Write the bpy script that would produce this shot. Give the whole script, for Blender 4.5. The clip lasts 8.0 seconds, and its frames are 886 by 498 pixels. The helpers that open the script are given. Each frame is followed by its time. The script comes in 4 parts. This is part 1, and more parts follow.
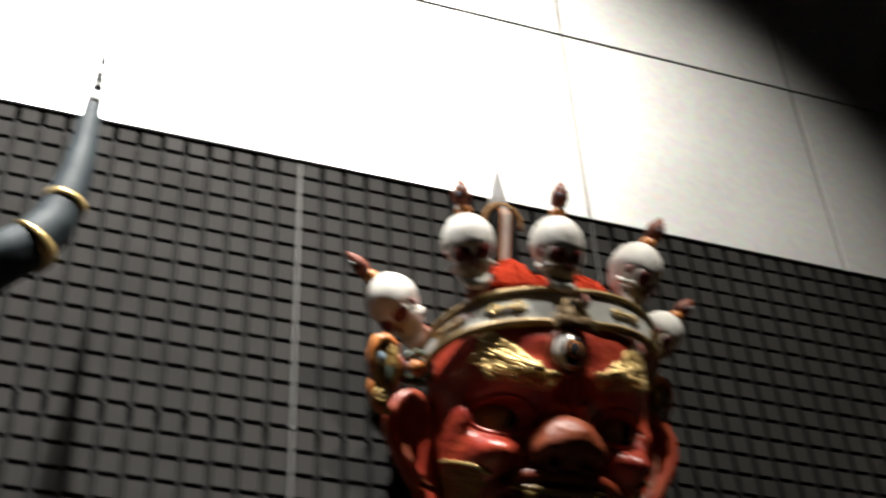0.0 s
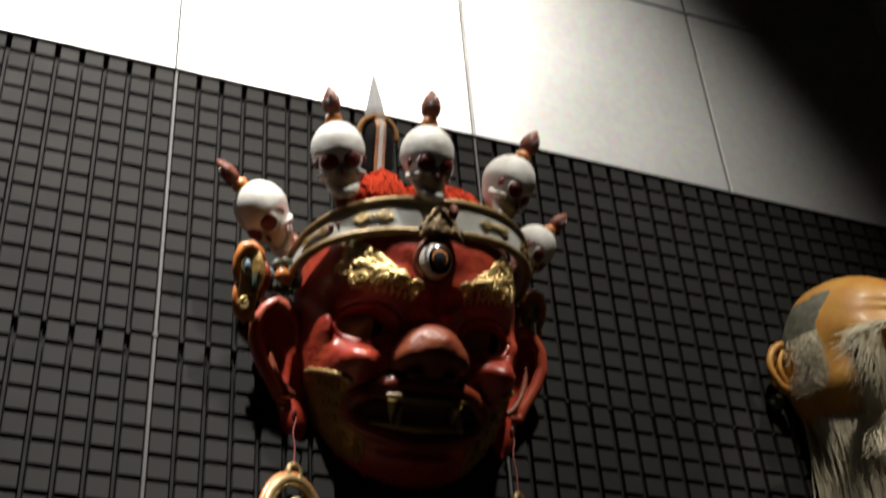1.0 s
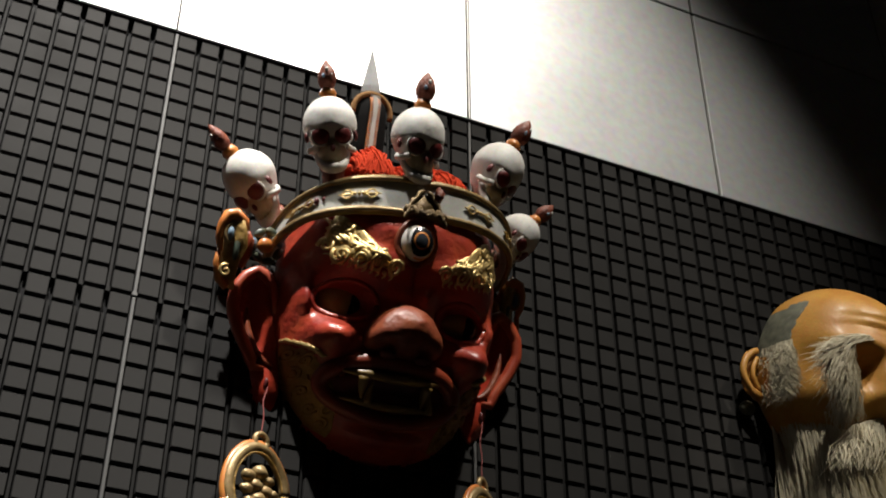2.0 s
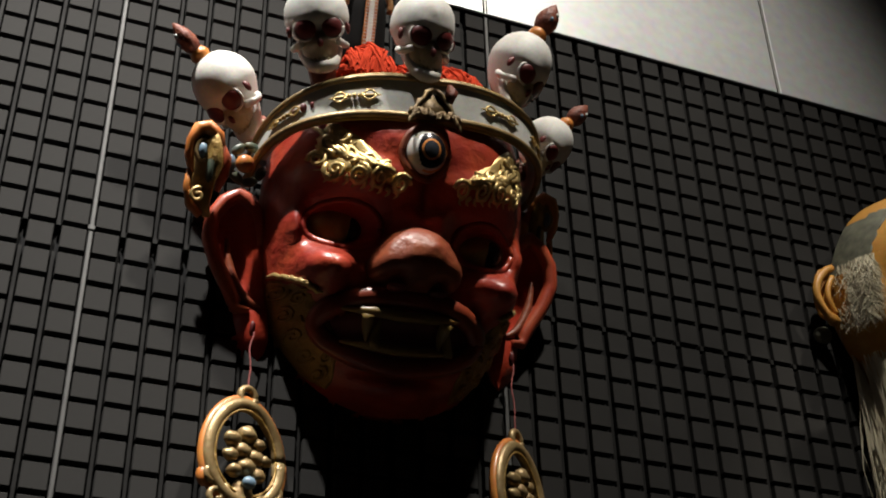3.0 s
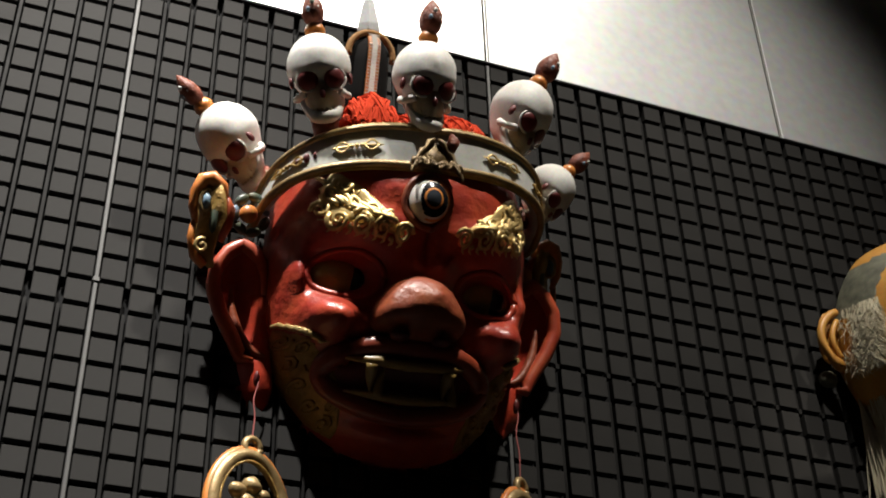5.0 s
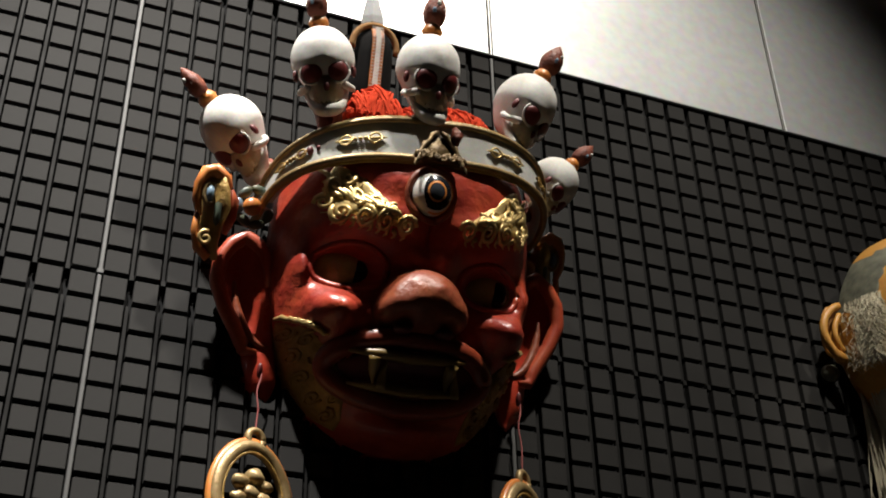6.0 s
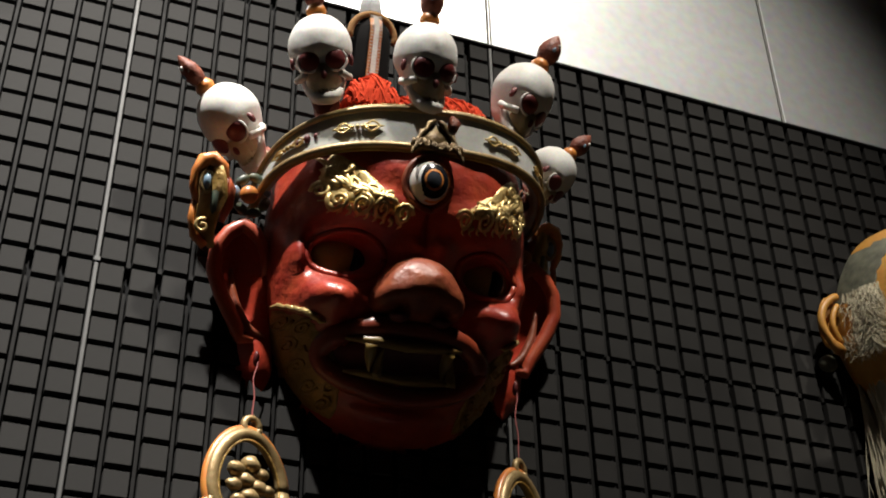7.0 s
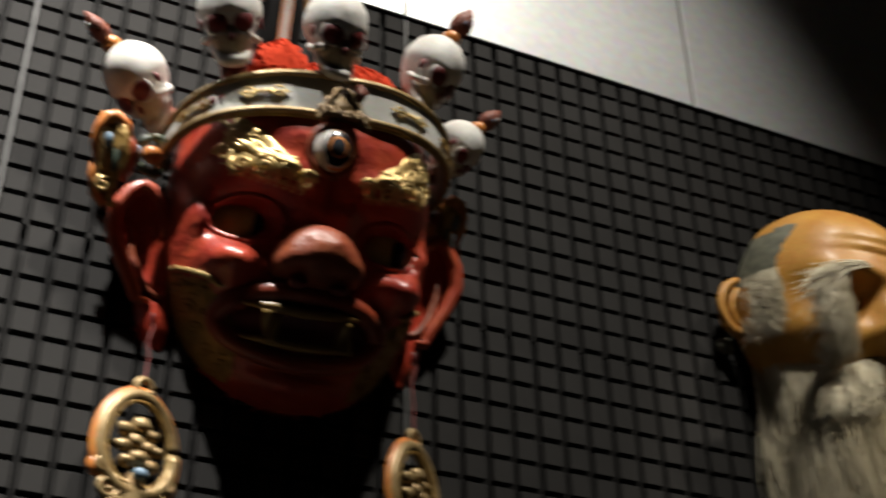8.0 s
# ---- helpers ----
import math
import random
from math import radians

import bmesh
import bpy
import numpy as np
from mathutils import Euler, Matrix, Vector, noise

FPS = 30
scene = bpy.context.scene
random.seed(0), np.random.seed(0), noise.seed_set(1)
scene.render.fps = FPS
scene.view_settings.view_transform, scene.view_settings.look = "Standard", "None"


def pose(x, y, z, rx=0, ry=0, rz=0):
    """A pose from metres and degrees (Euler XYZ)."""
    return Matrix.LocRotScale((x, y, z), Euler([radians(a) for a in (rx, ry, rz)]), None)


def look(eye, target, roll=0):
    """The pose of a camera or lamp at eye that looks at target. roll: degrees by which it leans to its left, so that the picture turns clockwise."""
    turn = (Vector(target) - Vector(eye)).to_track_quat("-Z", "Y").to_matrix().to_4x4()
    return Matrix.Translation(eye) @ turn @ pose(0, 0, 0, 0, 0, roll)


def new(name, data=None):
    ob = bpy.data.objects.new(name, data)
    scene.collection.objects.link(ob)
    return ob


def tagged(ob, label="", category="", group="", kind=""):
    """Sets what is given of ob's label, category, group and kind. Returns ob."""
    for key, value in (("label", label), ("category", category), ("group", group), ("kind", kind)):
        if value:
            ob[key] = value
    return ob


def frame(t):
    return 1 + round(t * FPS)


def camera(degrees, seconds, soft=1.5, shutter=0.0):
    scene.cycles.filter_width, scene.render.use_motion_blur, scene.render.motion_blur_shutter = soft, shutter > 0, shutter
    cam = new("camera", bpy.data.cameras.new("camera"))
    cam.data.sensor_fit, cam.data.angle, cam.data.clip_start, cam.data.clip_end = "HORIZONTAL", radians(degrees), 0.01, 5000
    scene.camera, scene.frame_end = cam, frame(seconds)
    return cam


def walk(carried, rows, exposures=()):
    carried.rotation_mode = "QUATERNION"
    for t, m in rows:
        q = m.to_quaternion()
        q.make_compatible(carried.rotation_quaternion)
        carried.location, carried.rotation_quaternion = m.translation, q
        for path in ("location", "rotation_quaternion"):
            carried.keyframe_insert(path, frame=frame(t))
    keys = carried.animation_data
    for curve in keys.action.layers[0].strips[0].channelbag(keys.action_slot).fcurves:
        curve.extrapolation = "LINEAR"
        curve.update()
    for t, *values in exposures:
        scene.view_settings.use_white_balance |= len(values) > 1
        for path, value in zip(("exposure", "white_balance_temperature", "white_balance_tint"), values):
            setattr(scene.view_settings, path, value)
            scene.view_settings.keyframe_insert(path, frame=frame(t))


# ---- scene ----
cam = camera(36.2, 8.0, soft=1.9, shutter=0.8)
PATH = [
    (0, (-0.353, -1.495, 1.291), (0.199, -0.083, 2.595), -3.5),
    (0.5, (-0.233, -1.499, 1.237), (0.35, -0.102, 2.544), -3.2),
    (1, (-0.249, -1.495, 1.261), (0.4, -0.059, 2.492), -4.6),
    (1.2, (-0.191, -1.544, 1.257), (0.388, -0.069, 2.477), -0.8),
    (2.3, (-0.242, -1.479, 1.266), (0.436, -0.029, 2.465), -0.6),
    (2.5, (-0.192, -1.388, 1.315), (0.475, 0.065, 2.516), -1.6),
    (2.7, (-0.162, -1.332, 1.384), (0.499, 0.15, 2.553), -1.5),
    (3, (-0.11, -1.283, 1.413), (0.523, 0.237, 2.549), -1.5),
    (3.5, (-0.102, -1.286, 1.416), (0.524, 0.212, 2.585), -1.8),
    (4, (-0.1, -1.286, 1.414), (0.52, 0.198, 2.604), -1.6),
    (4.5, (-0.108, -1.288, 1.416), (0.504, 0.198, 2.607), -1.9),
    (6, (-0.109, -1.296, 1.416), (0.499, 0.203, 2.592), -1.5),
    (6.5, (-0.107, -1.293, 1.412), (0.502, 0.205, 2.59), -1.3),
    (7, (-0.102, -1.293, 1.41), (0.505, 0.211, 2.581), -1.3),
    (7.5, (-0.094, -1.295, 1.407), (0.517, 0.215, 2.569), -1.4),
    (8, (-0.073, -1.303, 1.403), (0.638, 0.179, 2.543), -1.2),
]
walk(cam, [(t, look(eye, target, roll)) for t, eye, target, roll in PATH],
     exposures=[(0, -0.1), (1, -0.3), (2.5, -0.35), (3, -0.28), (3.5, -0.05), (8, -0.05)])
# ---- light and world ----
world = bpy.data.worlds.new("gallery_dark")
scene.world = world
world.use_nodes = True
world.node_tree.nodes["Background"].inputs["Color"].default_value = (0.9, 0.95, 1.0, 1)
world.node_tree.nodes["Background"].inputs["Strength"].default_value = 0.009


def spot(name, eye, target, watts, degrees, blend, radius, colour):
    lamp = bpy.data.lights.new(name, "SPOT")
    lamp.energy, lamp.spot_size, lamp.spot_blend, lamp.shadow_soft_size, lamp.color = watts, radians(degrees), blend, radius, colour
    ob = new(name, lamp)
    ob.matrix_world = look(eye, target)
    return ob


LAMP_HORN = ((-0.50, -1.05, 4.3), (-0.36, 0.0, 2.44))
LAMP_MASK = ((0.60, -1.42, 4.3), (0.34, -0.12, 2.68))
LAMP_ELDER = ((1.95, -2.0, 4.3), (1.17, -0.15, 2.36))
spot("spot_horn", *LAMP_HORN, 860, 50, 1.0, 0.03, (1.0, 0.96, 0.9))
spot("spot_mask", *LAMP_MASK, 345, 58, 1.0, 0.05, (1.0, 0.94, 0.84))
spot("spot_elder", *LAMP_ELDER, 260, 12, 0.9, 0.03, (1.0, 0.9, 0.76))

# ---- materials ----


def material(name, colour, colour2=None, rough=0.6, metal=0.0, scale=30.0, grain=400.0, bump=0.15, depth=0.001, coat=0.0, spread=0.5, vary=0.0, spec=0.5):
    """A surface with blotches at one scale, fine grain at another, uneven gloss and a light relief."""
    m = bpy.data.materials.new(name)
    m.use_nodes = True
    n, link = m.node_tree.nodes, m.node_tree.links.new
    shade = n["Principled BSDF"]
    where = n.new("ShaderNodeTexCoord")
    blot, fine = n.new("ShaderNodeTexNoise"), n.new("ShaderNodeTexNoise")
    blot.inputs["Scale"].default_value, blot.inputs["Detail"].default_value = scale, 6
    fine.inputs["Scale"].default_value, fine.inputs["Detail"].default_value = grain, 4
    for t in (blot, fine):
        link(where.outputs["Object"], t.inputs["Vector"])
    ramp = n.new("ShaderNodeValToRGB")
    ramp.color_ramp.elements[0].position, ramp.color_ramp.elements[1].position = 0.5 - spread / 2, 0.5 + spread / 2
    ramp.color_ramp.elements[0].color = (*colour, 1)
    ramp.color_ramp.elements[1].color = (*(colour2 or [c * 0.75 for c in colour]), 1)
    link(blot.outputs["Fac"], ramp.inputs["Fac"])
    tint = n.new("ShaderNodeMixRGB")
    tint.blend_type = "MULTIPLY"
    tint.inputs["Fac"].default_value = 0.35
    link(ramp.outputs["Color"], tint.inputs["Color1"])
    link(fine.outputs["Color"], tint.inputs["Color2"])
    last = tint.outputs["Color"]
    if vary:
        info, hsv, span = n.new("ShaderNodeObjectInfo"), n.new("ShaderNodeHueSaturation"), n.new("ShaderNodeMapRange")
        span.inputs["To Min"].default_value, span.inputs["To Max"].default_value = 1 - vary, 1 + vary
        link(info.outputs["Random"], span.inputs["Value"])
        link(span.outputs["Result"], hsv.inputs["Value"])
        link(last, hsv.inputs["Color"])
        last = hsv.outputs["Color"]
    link(last, shade.inputs["Base Color"])
    gloss = n.new("ShaderNodeMapRange")
    gloss.inputs["To Min"].default_value, gloss.inputs["To Max"].default_value = max(0.03, rough - 0.12), min(1, rough + 0.12)
    link(blot.outputs["Fac"], gloss.inputs["Value"])
    link(gloss.outputs["Result"], shade.inputs["Roughness"])
    shade.inputs["Metallic"].default_value = metal
    shade.inputs["Specular IOR Level"].default_value = spec
    shade.inputs["Coat Weight"].default_value = coat
    shade.inputs["Coat Roughness"].default_value = 0.22
    if bump:
        relief, both = n.new("ShaderNodeBump"), n.new("ShaderNodeMath")
        both.operation = "MULTIPLY_ADD"
        both.inputs[1].default_value = 0.35
        link(fine.outputs["Fac"], both.inputs[0])
        link(blot.outputs["Fac"], both.inputs[2])
        relief.inputs["Strength"].default_value, relief.inputs["Distance"].default_value = bump, depth
        link(both.outputs["Value"], relief.inputs["Height"])
        link(relief.outputs["Normal"], shade.inputs["Normal"])
    return m


TILE = material("grey_felt_board", (0.0215, 0.0205, 0.0195), (0.017, 0.0163, 0.0155), 0.85, 0, 9, 900, 0.3, 0.0004, vary=0.06, spec=0.2)
BACKING = material("black_backing", (0.004, 0.004, 0.0045), None, 0.8, 0, 20, 300, 0.1, spec=0.15)
ALU = material("dull_aluminium", (0.55, 0.54, 0.52), (0.45, 0.44, 0.42), 0.42, 0.9, 40, 500, 0.1, 0.0002)
STEEL = material("dark_grey_metal_strip", (0.0065, 0.006, 0.0055), (0.0045, 0.0042, 0.004), 0.75, 0, 40, 500, 0.1, 0.0002, spec=0.15)
CRESTGOLD = material("blackened_gilding", (0.24, 0.15, 0.05), (0.05, 0.03, 0.012), 0.45, 0.4, 90, 400, 0.8, 0.002)
BARMETAL = material("grey_metal_bar", (0.05, 0.05, 0.048), (0.038, 0.038, 0.037), 0.6, 0, 40, 500, 0.1, 0.0002)
ENAMEL = material("satin_white_metal_panel", (0.74, 0.75, 0.75), (0.70, 0.71, 0.71), 0.42, 0.55, 2.5, 60, 0.03, 0.0004, vary=0.02)
# Paint of the unseen walls and ceiling, lightened to add fill by reflection.
DARK = material("dark_gallery_paint", (0.18, 0.175, 0.17), (0.15, 0.145, 0.14), 0.9, 0, 3, 80, 0.1)
# Unseen floor, made pale so that it throws the lamps' light back up.
BOUNCE_FLOOR = material("pale_bounce_floor", (0.44, 0.42, 0.39), (0.37, 0.35, 0.32), 1.0, 0, 6, 600, 0.4)

# ---- helpers of the build ----


def part(name, bm, mat, parent=None, label="", smooth=False, at=None):
    """Links a bmesh as one mesh object, under a thing or under a part."""
    mesh = bpy.data.meshes.new(name)
    if smooth:
        for f in bm.faces:
            f.smooth = True
    bm.to_mesh(mesh)
    bm.free()
    mesh.materials.append(mat)
    ob = new(name, mesh)
    ob.parent = parent
    if at is not None:
        ob.matrix_basis = at
    if label:
        ob["label"] = label
    return ob


def box(bm, x0, x1, y0, y1, z0, z1, bevel=0.0):
    """Adds a box, with its edges bevelled, to a bmesh."""
    made = bmesh.ops.create_cube(bm, size=1, matrix=Matrix.LocRotScale(((x0 + x1) / 2, (y0 + y1) / 2, (z0 + z1) / 2), None, (x1 - x0, y1 - y0, z1 - z0)))
    if bevel:
        edges = {e for v in made["verts"] for e in v.link_edges}
        bmesh.ops.bevel(bm, geom=list(edges), offset=bevel, segments=1, affect="EDGES")
    return bm


def boxed(name, size, mat, parent=None, bevel=0.0, **more):
    return part(name, box(bmesh.new(), *size, bevel), mat, parent, **more)


# ---- setting ----
W, N, Z0 = 0.5, 14, 2.8          # panel width, cells a panel, top of the grid
P = W / N
X0, X1 = -1.5, 3.5
wall = tagged(boxed("wall_north", (X0, X1, 0.014, 0.2, 0, 4.6), BACKING), "black backing wall behind grey tiles and white panels", "wall", kind="structure")
tagged(boxed("floor", (X0, X1, -4, 0.2, -0.1, 0), BOUNCE_FLOOR), "unseen gallery floor, pale grey to bounce lamp light", "floor", kind="structure")
tagged(boxed("ceiling", (X0, X1, -4, 0.2, 4.6, 4.7), DARK), "dark painted gallery ceiling", "ceiling", kind="structure")
tagged(boxed("wall_south", (X0, X1, -4.1, -4, 0, 4.6), DARK), "dark painted gallery wall", "wall", kind="structure")
tagged(boxed("wall_west", (X0 - 0.1, X0, -4.1, 0.2, 0, 4.7), DARK), "dark painted gallery wall", "wall", kind="structure")
tagged(boxed("wall_east", (X1, X1 + 0.1, -4.1, 0.2, 0, 4.7), DARK), "dark painted gallery wall", "wall", kind="structure")

# white enamelled panels over the grid
upper = tagged(boxed("wall_panelling", (X0, X1, 0.006, 0.0138, Z0, 4.6), STEEL), "satin white metal panels in a square grid", "wall panelling", kind="structure")
pane = bmesh.new()
box(pane, 0.003, W - 0.003, 0, 0.0058, 0.003, 0.472, 0.0012)
first = part("panel", pane, ENAMEL, upper, at=pose(-3 * W, 0, Z0))
H = 0.475                         # height of a panel
for i in range(-3, 7):
    for j in range(0, 4):
        if (i, j) != (-3, 0):
            ob = new("panel", first.data)
            ob.parent, ob.matrix_basis = upper, pose(i * W, 0, Z0 + j * H) @ Matrix.Diagonal((1, 1, 0.78 if j == 3 else 1, 1))

# bright metal edges in the upright joints of the panels
edge_mesh = bpy.data.meshes.new("joint_strip")
bm = box(bmesh.new(), -0.0002, 0.0022, 0.0012, 0.0059, 0.004, 0.471, 0.0004)
bm.to_mesh(edge_mesh)
bm.free()
edge_mesh.materials.append(ALU)
for i in range(-2, 7):
    for j in range(0, 3):
        ob = new("joint_strip", edge_mesh)
        ob.parent, ob.matrix_basis = upper, pose(i * W, 0, Z0 + j * H)

# ---- paint and metal of the masks ----
RED = material("red_lacquer_paint", (0.55, 0.082, 0.036), (0.34, 0.026, 0.019), 0.34, 0, 34, 110, 0.7, 0.004, coat=0.12, spec=0.45)
# The face's red with a lighter second tone, to brighten ears lying in shade.
EARRED = material("lightened_red_ear_paint", (0.56, 0.07, 0.032), (0.42, 0.035, 0.02), 0.30, 0, 30, 200, 0.5, 0.002, coat=0.1)
ROSE = material("worn_orange_red_paint", (0.58, 0.13, 0.045), (0.40, 0.03, 0.018), 0.4, 0, 30, 300, 0.4, 0.0015, coat=0.2)
LIP = material("brown_red_lip_paint", (0.34, 0.06, 0.025), (0.24, 0.035, 0.014), 0.36, 0, 40, 300, 0.4, 0.0015, coat=0.1)
TAN = material("tan_brown_paint", (0.30, 0.075, 0.028), (0.20, 0.036, 0.016), 0.42, 0, 45, 160, 0.6, 0.003, spec=0.4)
GUM = material("dull_yellowed_gum", (0.34, 0.22, 0.06), (0.22, 0.13, 0.035), 0.4, 0, 50, 300, 0.2)
GOLD = material("bright_gilding", (0.74, 0.56, 0.25), (0.56, 0.38, 0.13), 0.34, 0.6, 60, 500, 0.3, 0.0006)
OLDGOLD = material("tarnished_gilding", (0.50, 0.31, 0.08), (0.30, 0.17, 0.04), 0.42, 0.25, 70, 300, 0.9, 0.003)
BONE = material("chalk_white_paint", (0.80, 0.79, 0.76), (0.66, 0.63, 0.57), 0.6, 0, 28, 300, 0.3, 0.001, spread=0.35)
BONE_WORN = material("stained_ivory_paint", (0.64, 0.56, 0.42), (0.44, 0.33, 0.18), 0.5, 0, 60, 300, 0.3, 0.001)
SOCKET = material("dark_maroon_paint", (0.17, 0.016, 0.014), (0.10, 0.008, 0.009), 0.45, 0, 40, 300, 0.2)
WORNGOLD = material("worn_pale_gilding", (0.45, 0.33, 0.16), (0.25, 0.15, 0.05), 0.4, 0.35, 70, 400, 0.5, 0.0015)
BAND = material("grey_white_enamel_band", (0.64, 0.64, 0.60), (0.44, 0.44, 0.40), 0.5, 0, 35, 250, 0.3, 0.001)
JEWEL = material("red_brown_knob_paint", (0.28, 0.075, 0.035), (0.12, 0.022, 0.014), 0.5, 0, 110, 400, 0.9, 0.003, spec=0.35)
AMBER = material("orange_paint", (0.74, 0.29, 0.06), (0.58, 0.15, 0.03), 0.4, 0, 50, 300, 0.3, 0.001, coat=0.2)
BLUE = material("pale_blue_paint", (0.22, 0.33, 0.42), (0.14, 0.22, 0.30), 0.4, 0, 60, 300, 0.2)
TEAL = material("dark_teal_paint", (0.05, 0.09, 0.08), (0.12, 0.11, 0.04), 0.45, 0, 60, 300, 0.3)
WOOL = material("red_wool", (0.62, 0.055, 0.012), (0.42, 0.03, 0.008), 0.9, 0, 200, 900, 0.3, spec=0.15)
BLACK = material("black_cloth", (0.004, 0.0038, 0.004), (0.007, 0.006, 0.0055), 0.9, 0, 80, 700, 0.3, spec=0.1)
FUZZ = material("brown_cord", (0.33, 0.17, 0.05), (0.2, 0.09, 0.025), 0.9, 0, 150, 900, 0.5)
SILVER = material("pale_silver_paint", (0.72, 0.73, 0.74), (0.6, 0.6, 0.6), 0.35, 0.4, 30, 300, 0.15)
WHITE = material("white_paint", (0.78, 0.75, 0.70), None, 0.4, 0, 50, 300, 0.1)
INK = material("black_gloss_paint", (0.01, 0.011, 0.014), None, 0.12, 0, 50, 300, 0.0, coat=0.5)
SLATE = material("slate_grey_gloss", (0.05, 0.055, 0.065), None, 0.12, 0, 50, 300, 0.0, coat=0.5)
EYE = material("dull_yellow_eye_paint", (0.56, 0.45, 0.14), (0.38, 0.29, 0.08), 0.25, 0, 50, 300, 0.1, coat=0.4)
THREAD = material("red_thread", (0.42, 0.10, 0.09), None, 0.8, 0, 200, 900, 0.2)
SKIN = material("ochre_skin_paint", (0.66, 0.35, 0.07), (0.50, 0.21, 0.035), 0.46, 0, 26, 250, 0.5, 0.002, coat=0.06, spec=0.35)
GREYHAIR = material("grey_green_painted_hair", (0.20, 0.20, 0.14), (0.07, 0.07, 0.05), 0.55, 0, 70, 300, 0.3)
FUR = material("white_fur", (0.72, 0.66, 0.50), (0.56, 0.50, 0.35), 0.75, 0, 60, 500, 0.1)
HORN = material("blue_grey_horn_paint", (0.045, 0.065, 0.075), (0.025, 0.035, 0.045), 0.6, 0, 25, 250, 0.3, 0.001, spec=0.2)


# ---- shapes ----
def tube(bm, pts, radius, sides=6, flat=1.0):
    """Sweeps a round section along points; radius is a number or one for each point."""
    pts = [Vector(p) for p in pts]
    rad = radius if isinstance(radius, (list, tuple)) else [radius] * len(pts)
    rings, side = [], None
    for i, p in enumerate(pts):
        way = (pts[min(i + 1, len(pts) - 1)] - pts[max(i - 1, 0)]).normalized()
        if side is None:
            side = way.orthogonal().normalized()
        side = (side - way * side.dot(way)).normalized()
        other = way.cross(side)
        rings.append([bm.verts.new(p + rad[i] * (math.cos(a) * side + flat * math.sin(a) * other)) for a in (2 * math.pi * k / sides for k in range(sides))])
    for a, b in zip(rings, rings[1:]):
        for k in range(sides):
            bm.faces.new((a[k], a[(k + 1) % sides], b[(k + 1) % sides], b[k]))
    bm.faces.new(rings[0][::-1])
    bm.faces.new(rings[-1])
    return bm


def ball(bm, centre, size, u=16, v=10, turn=None):
    """Adds an ellipsoid; size is a radius or three of them."""
    size = size if isinstance(size, (list, tuple)) else (size,) * 3
    m = Matrix.Translation(centre) @ (turn or Matrix()) @ Matrix.Diagonal((*size, 1))
    bmesh.ops.create_uvsphere(bm, u_segments=u, v_segments=v, radius=1, matrix=m)
    return bm


def lump(bm, centre, size, seed, u=14, v=10, rough=0.22):
    """An ellipsoid with an uneven, cast-looking surface."""
    c = Vector(centre)
    ball(bm, centre, size, u, v)
    for w in bm.verts:
        d = w.co - c
        w.co = c + d * (1 + rough * noise.noise(d * (1.6 / max(size)) + Vector((seed, 0, 0))))
    return bm


def bell(x, y, cx, cy, sx, sy):
    return math.exp(-((x - cx) / sx) ** 2 - ((y - cy) / sy) ** 2)


def spiral(cx, cy, r, turns=1.6, start=0.0, hand=1, n=16):
    """Flat points that wind inwards."""
    return [(cx + r * (1 - 0.85 * k / n) * math.cos(start + hand * turns * 6.283 * k / n), cy + r * (1 - 0.85 * k / n) * math.sin(start + hand * turns * 6.283 * k / n)) for k in range(n + 1)]


def shell(half, low, high, front, bumps, back, sides=96, rings=44, power=2.3, narrow=0.0):
    """A carved face: a rounded outline whose front swells by the bumps, with a rim that runs back to the wall side.
    Returns the bmesh and the function that gives the front's height at a place."""
    mid, tall = (low + high) / 2, (high - low) / 2

    def height(x, y):
        v = (y - mid) / tall
        wide = half * (1 - narrow * max(0, -v) ** 1.6)
        rho = min(1, (abs(x / wide) ** power + abs(v) ** power) ** (1 / power))
        edge = min(1, 6 * (1 - rho))
        z = front * max(0, 1 - rho**2.8) ** 0.5
        for cx, cy, sx, sy, amp in bumps:
            z += edge * amp * (bell(x, y, cx, cy, sx, sy) + (bell(x, y, -cx, cy, sx, sy) if cx else 0))
        return z + edge * 0.0012 * noise.noise(Vector((x, y, 0.3)) * 45) + edge * 0.0022 * noise.noise(Vector((x, y, 1.3)) * 18)

    bm = bmesh.new()
    loops = []
    for j in range(1, rings + 1):
        rho = 1 - (1 - j / rings) ** 1.35
        loop = []
        for k in range(sides):
            a = 2 * math.pi * k / sides
            c, s = math.cos(a), math.sin(a)
            n = (abs(c) ** power + abs(s) ** power) ** (-1 / power)
            y = mid + tall * rho * n * s
            v = (y - mid) / tall
            x = half * (1 - narrow * max(0, -v) ** 1.6) * rho * n * c
            loop.append(bm.verts.new((x, y, height(x, y))))
        loops.append(loop)
    for depth, grow in ((0.5, 1.0), (1.0, 0.95)):
        loop = []
        for w in loops[rings - 1]:
            y = mid + (w.co.y - mid) * grow
            loop.append(bm.verts.new((w.co.x * grow, y, depth * back(y))))
        loops.append(loop)
    for a, b in zip(loops, loops[1:]):
        for k in range(sides):
            bm.faces.new((a[k], b[k], b[(k + 1) % sides], a[(k + 1) % sides]))
    tip = bm.verts.new((0, mid, height(0, mid)))
    for k in range(sides):
        bm.faces.new((tip, loops[0][k], loops[0][(k + 1) % sides]))
    bm.faces.new(loops[-1][::-1])
    bmesh.ops.recalc_face_normals(bm, faces=bm.faces)
    return bm, height


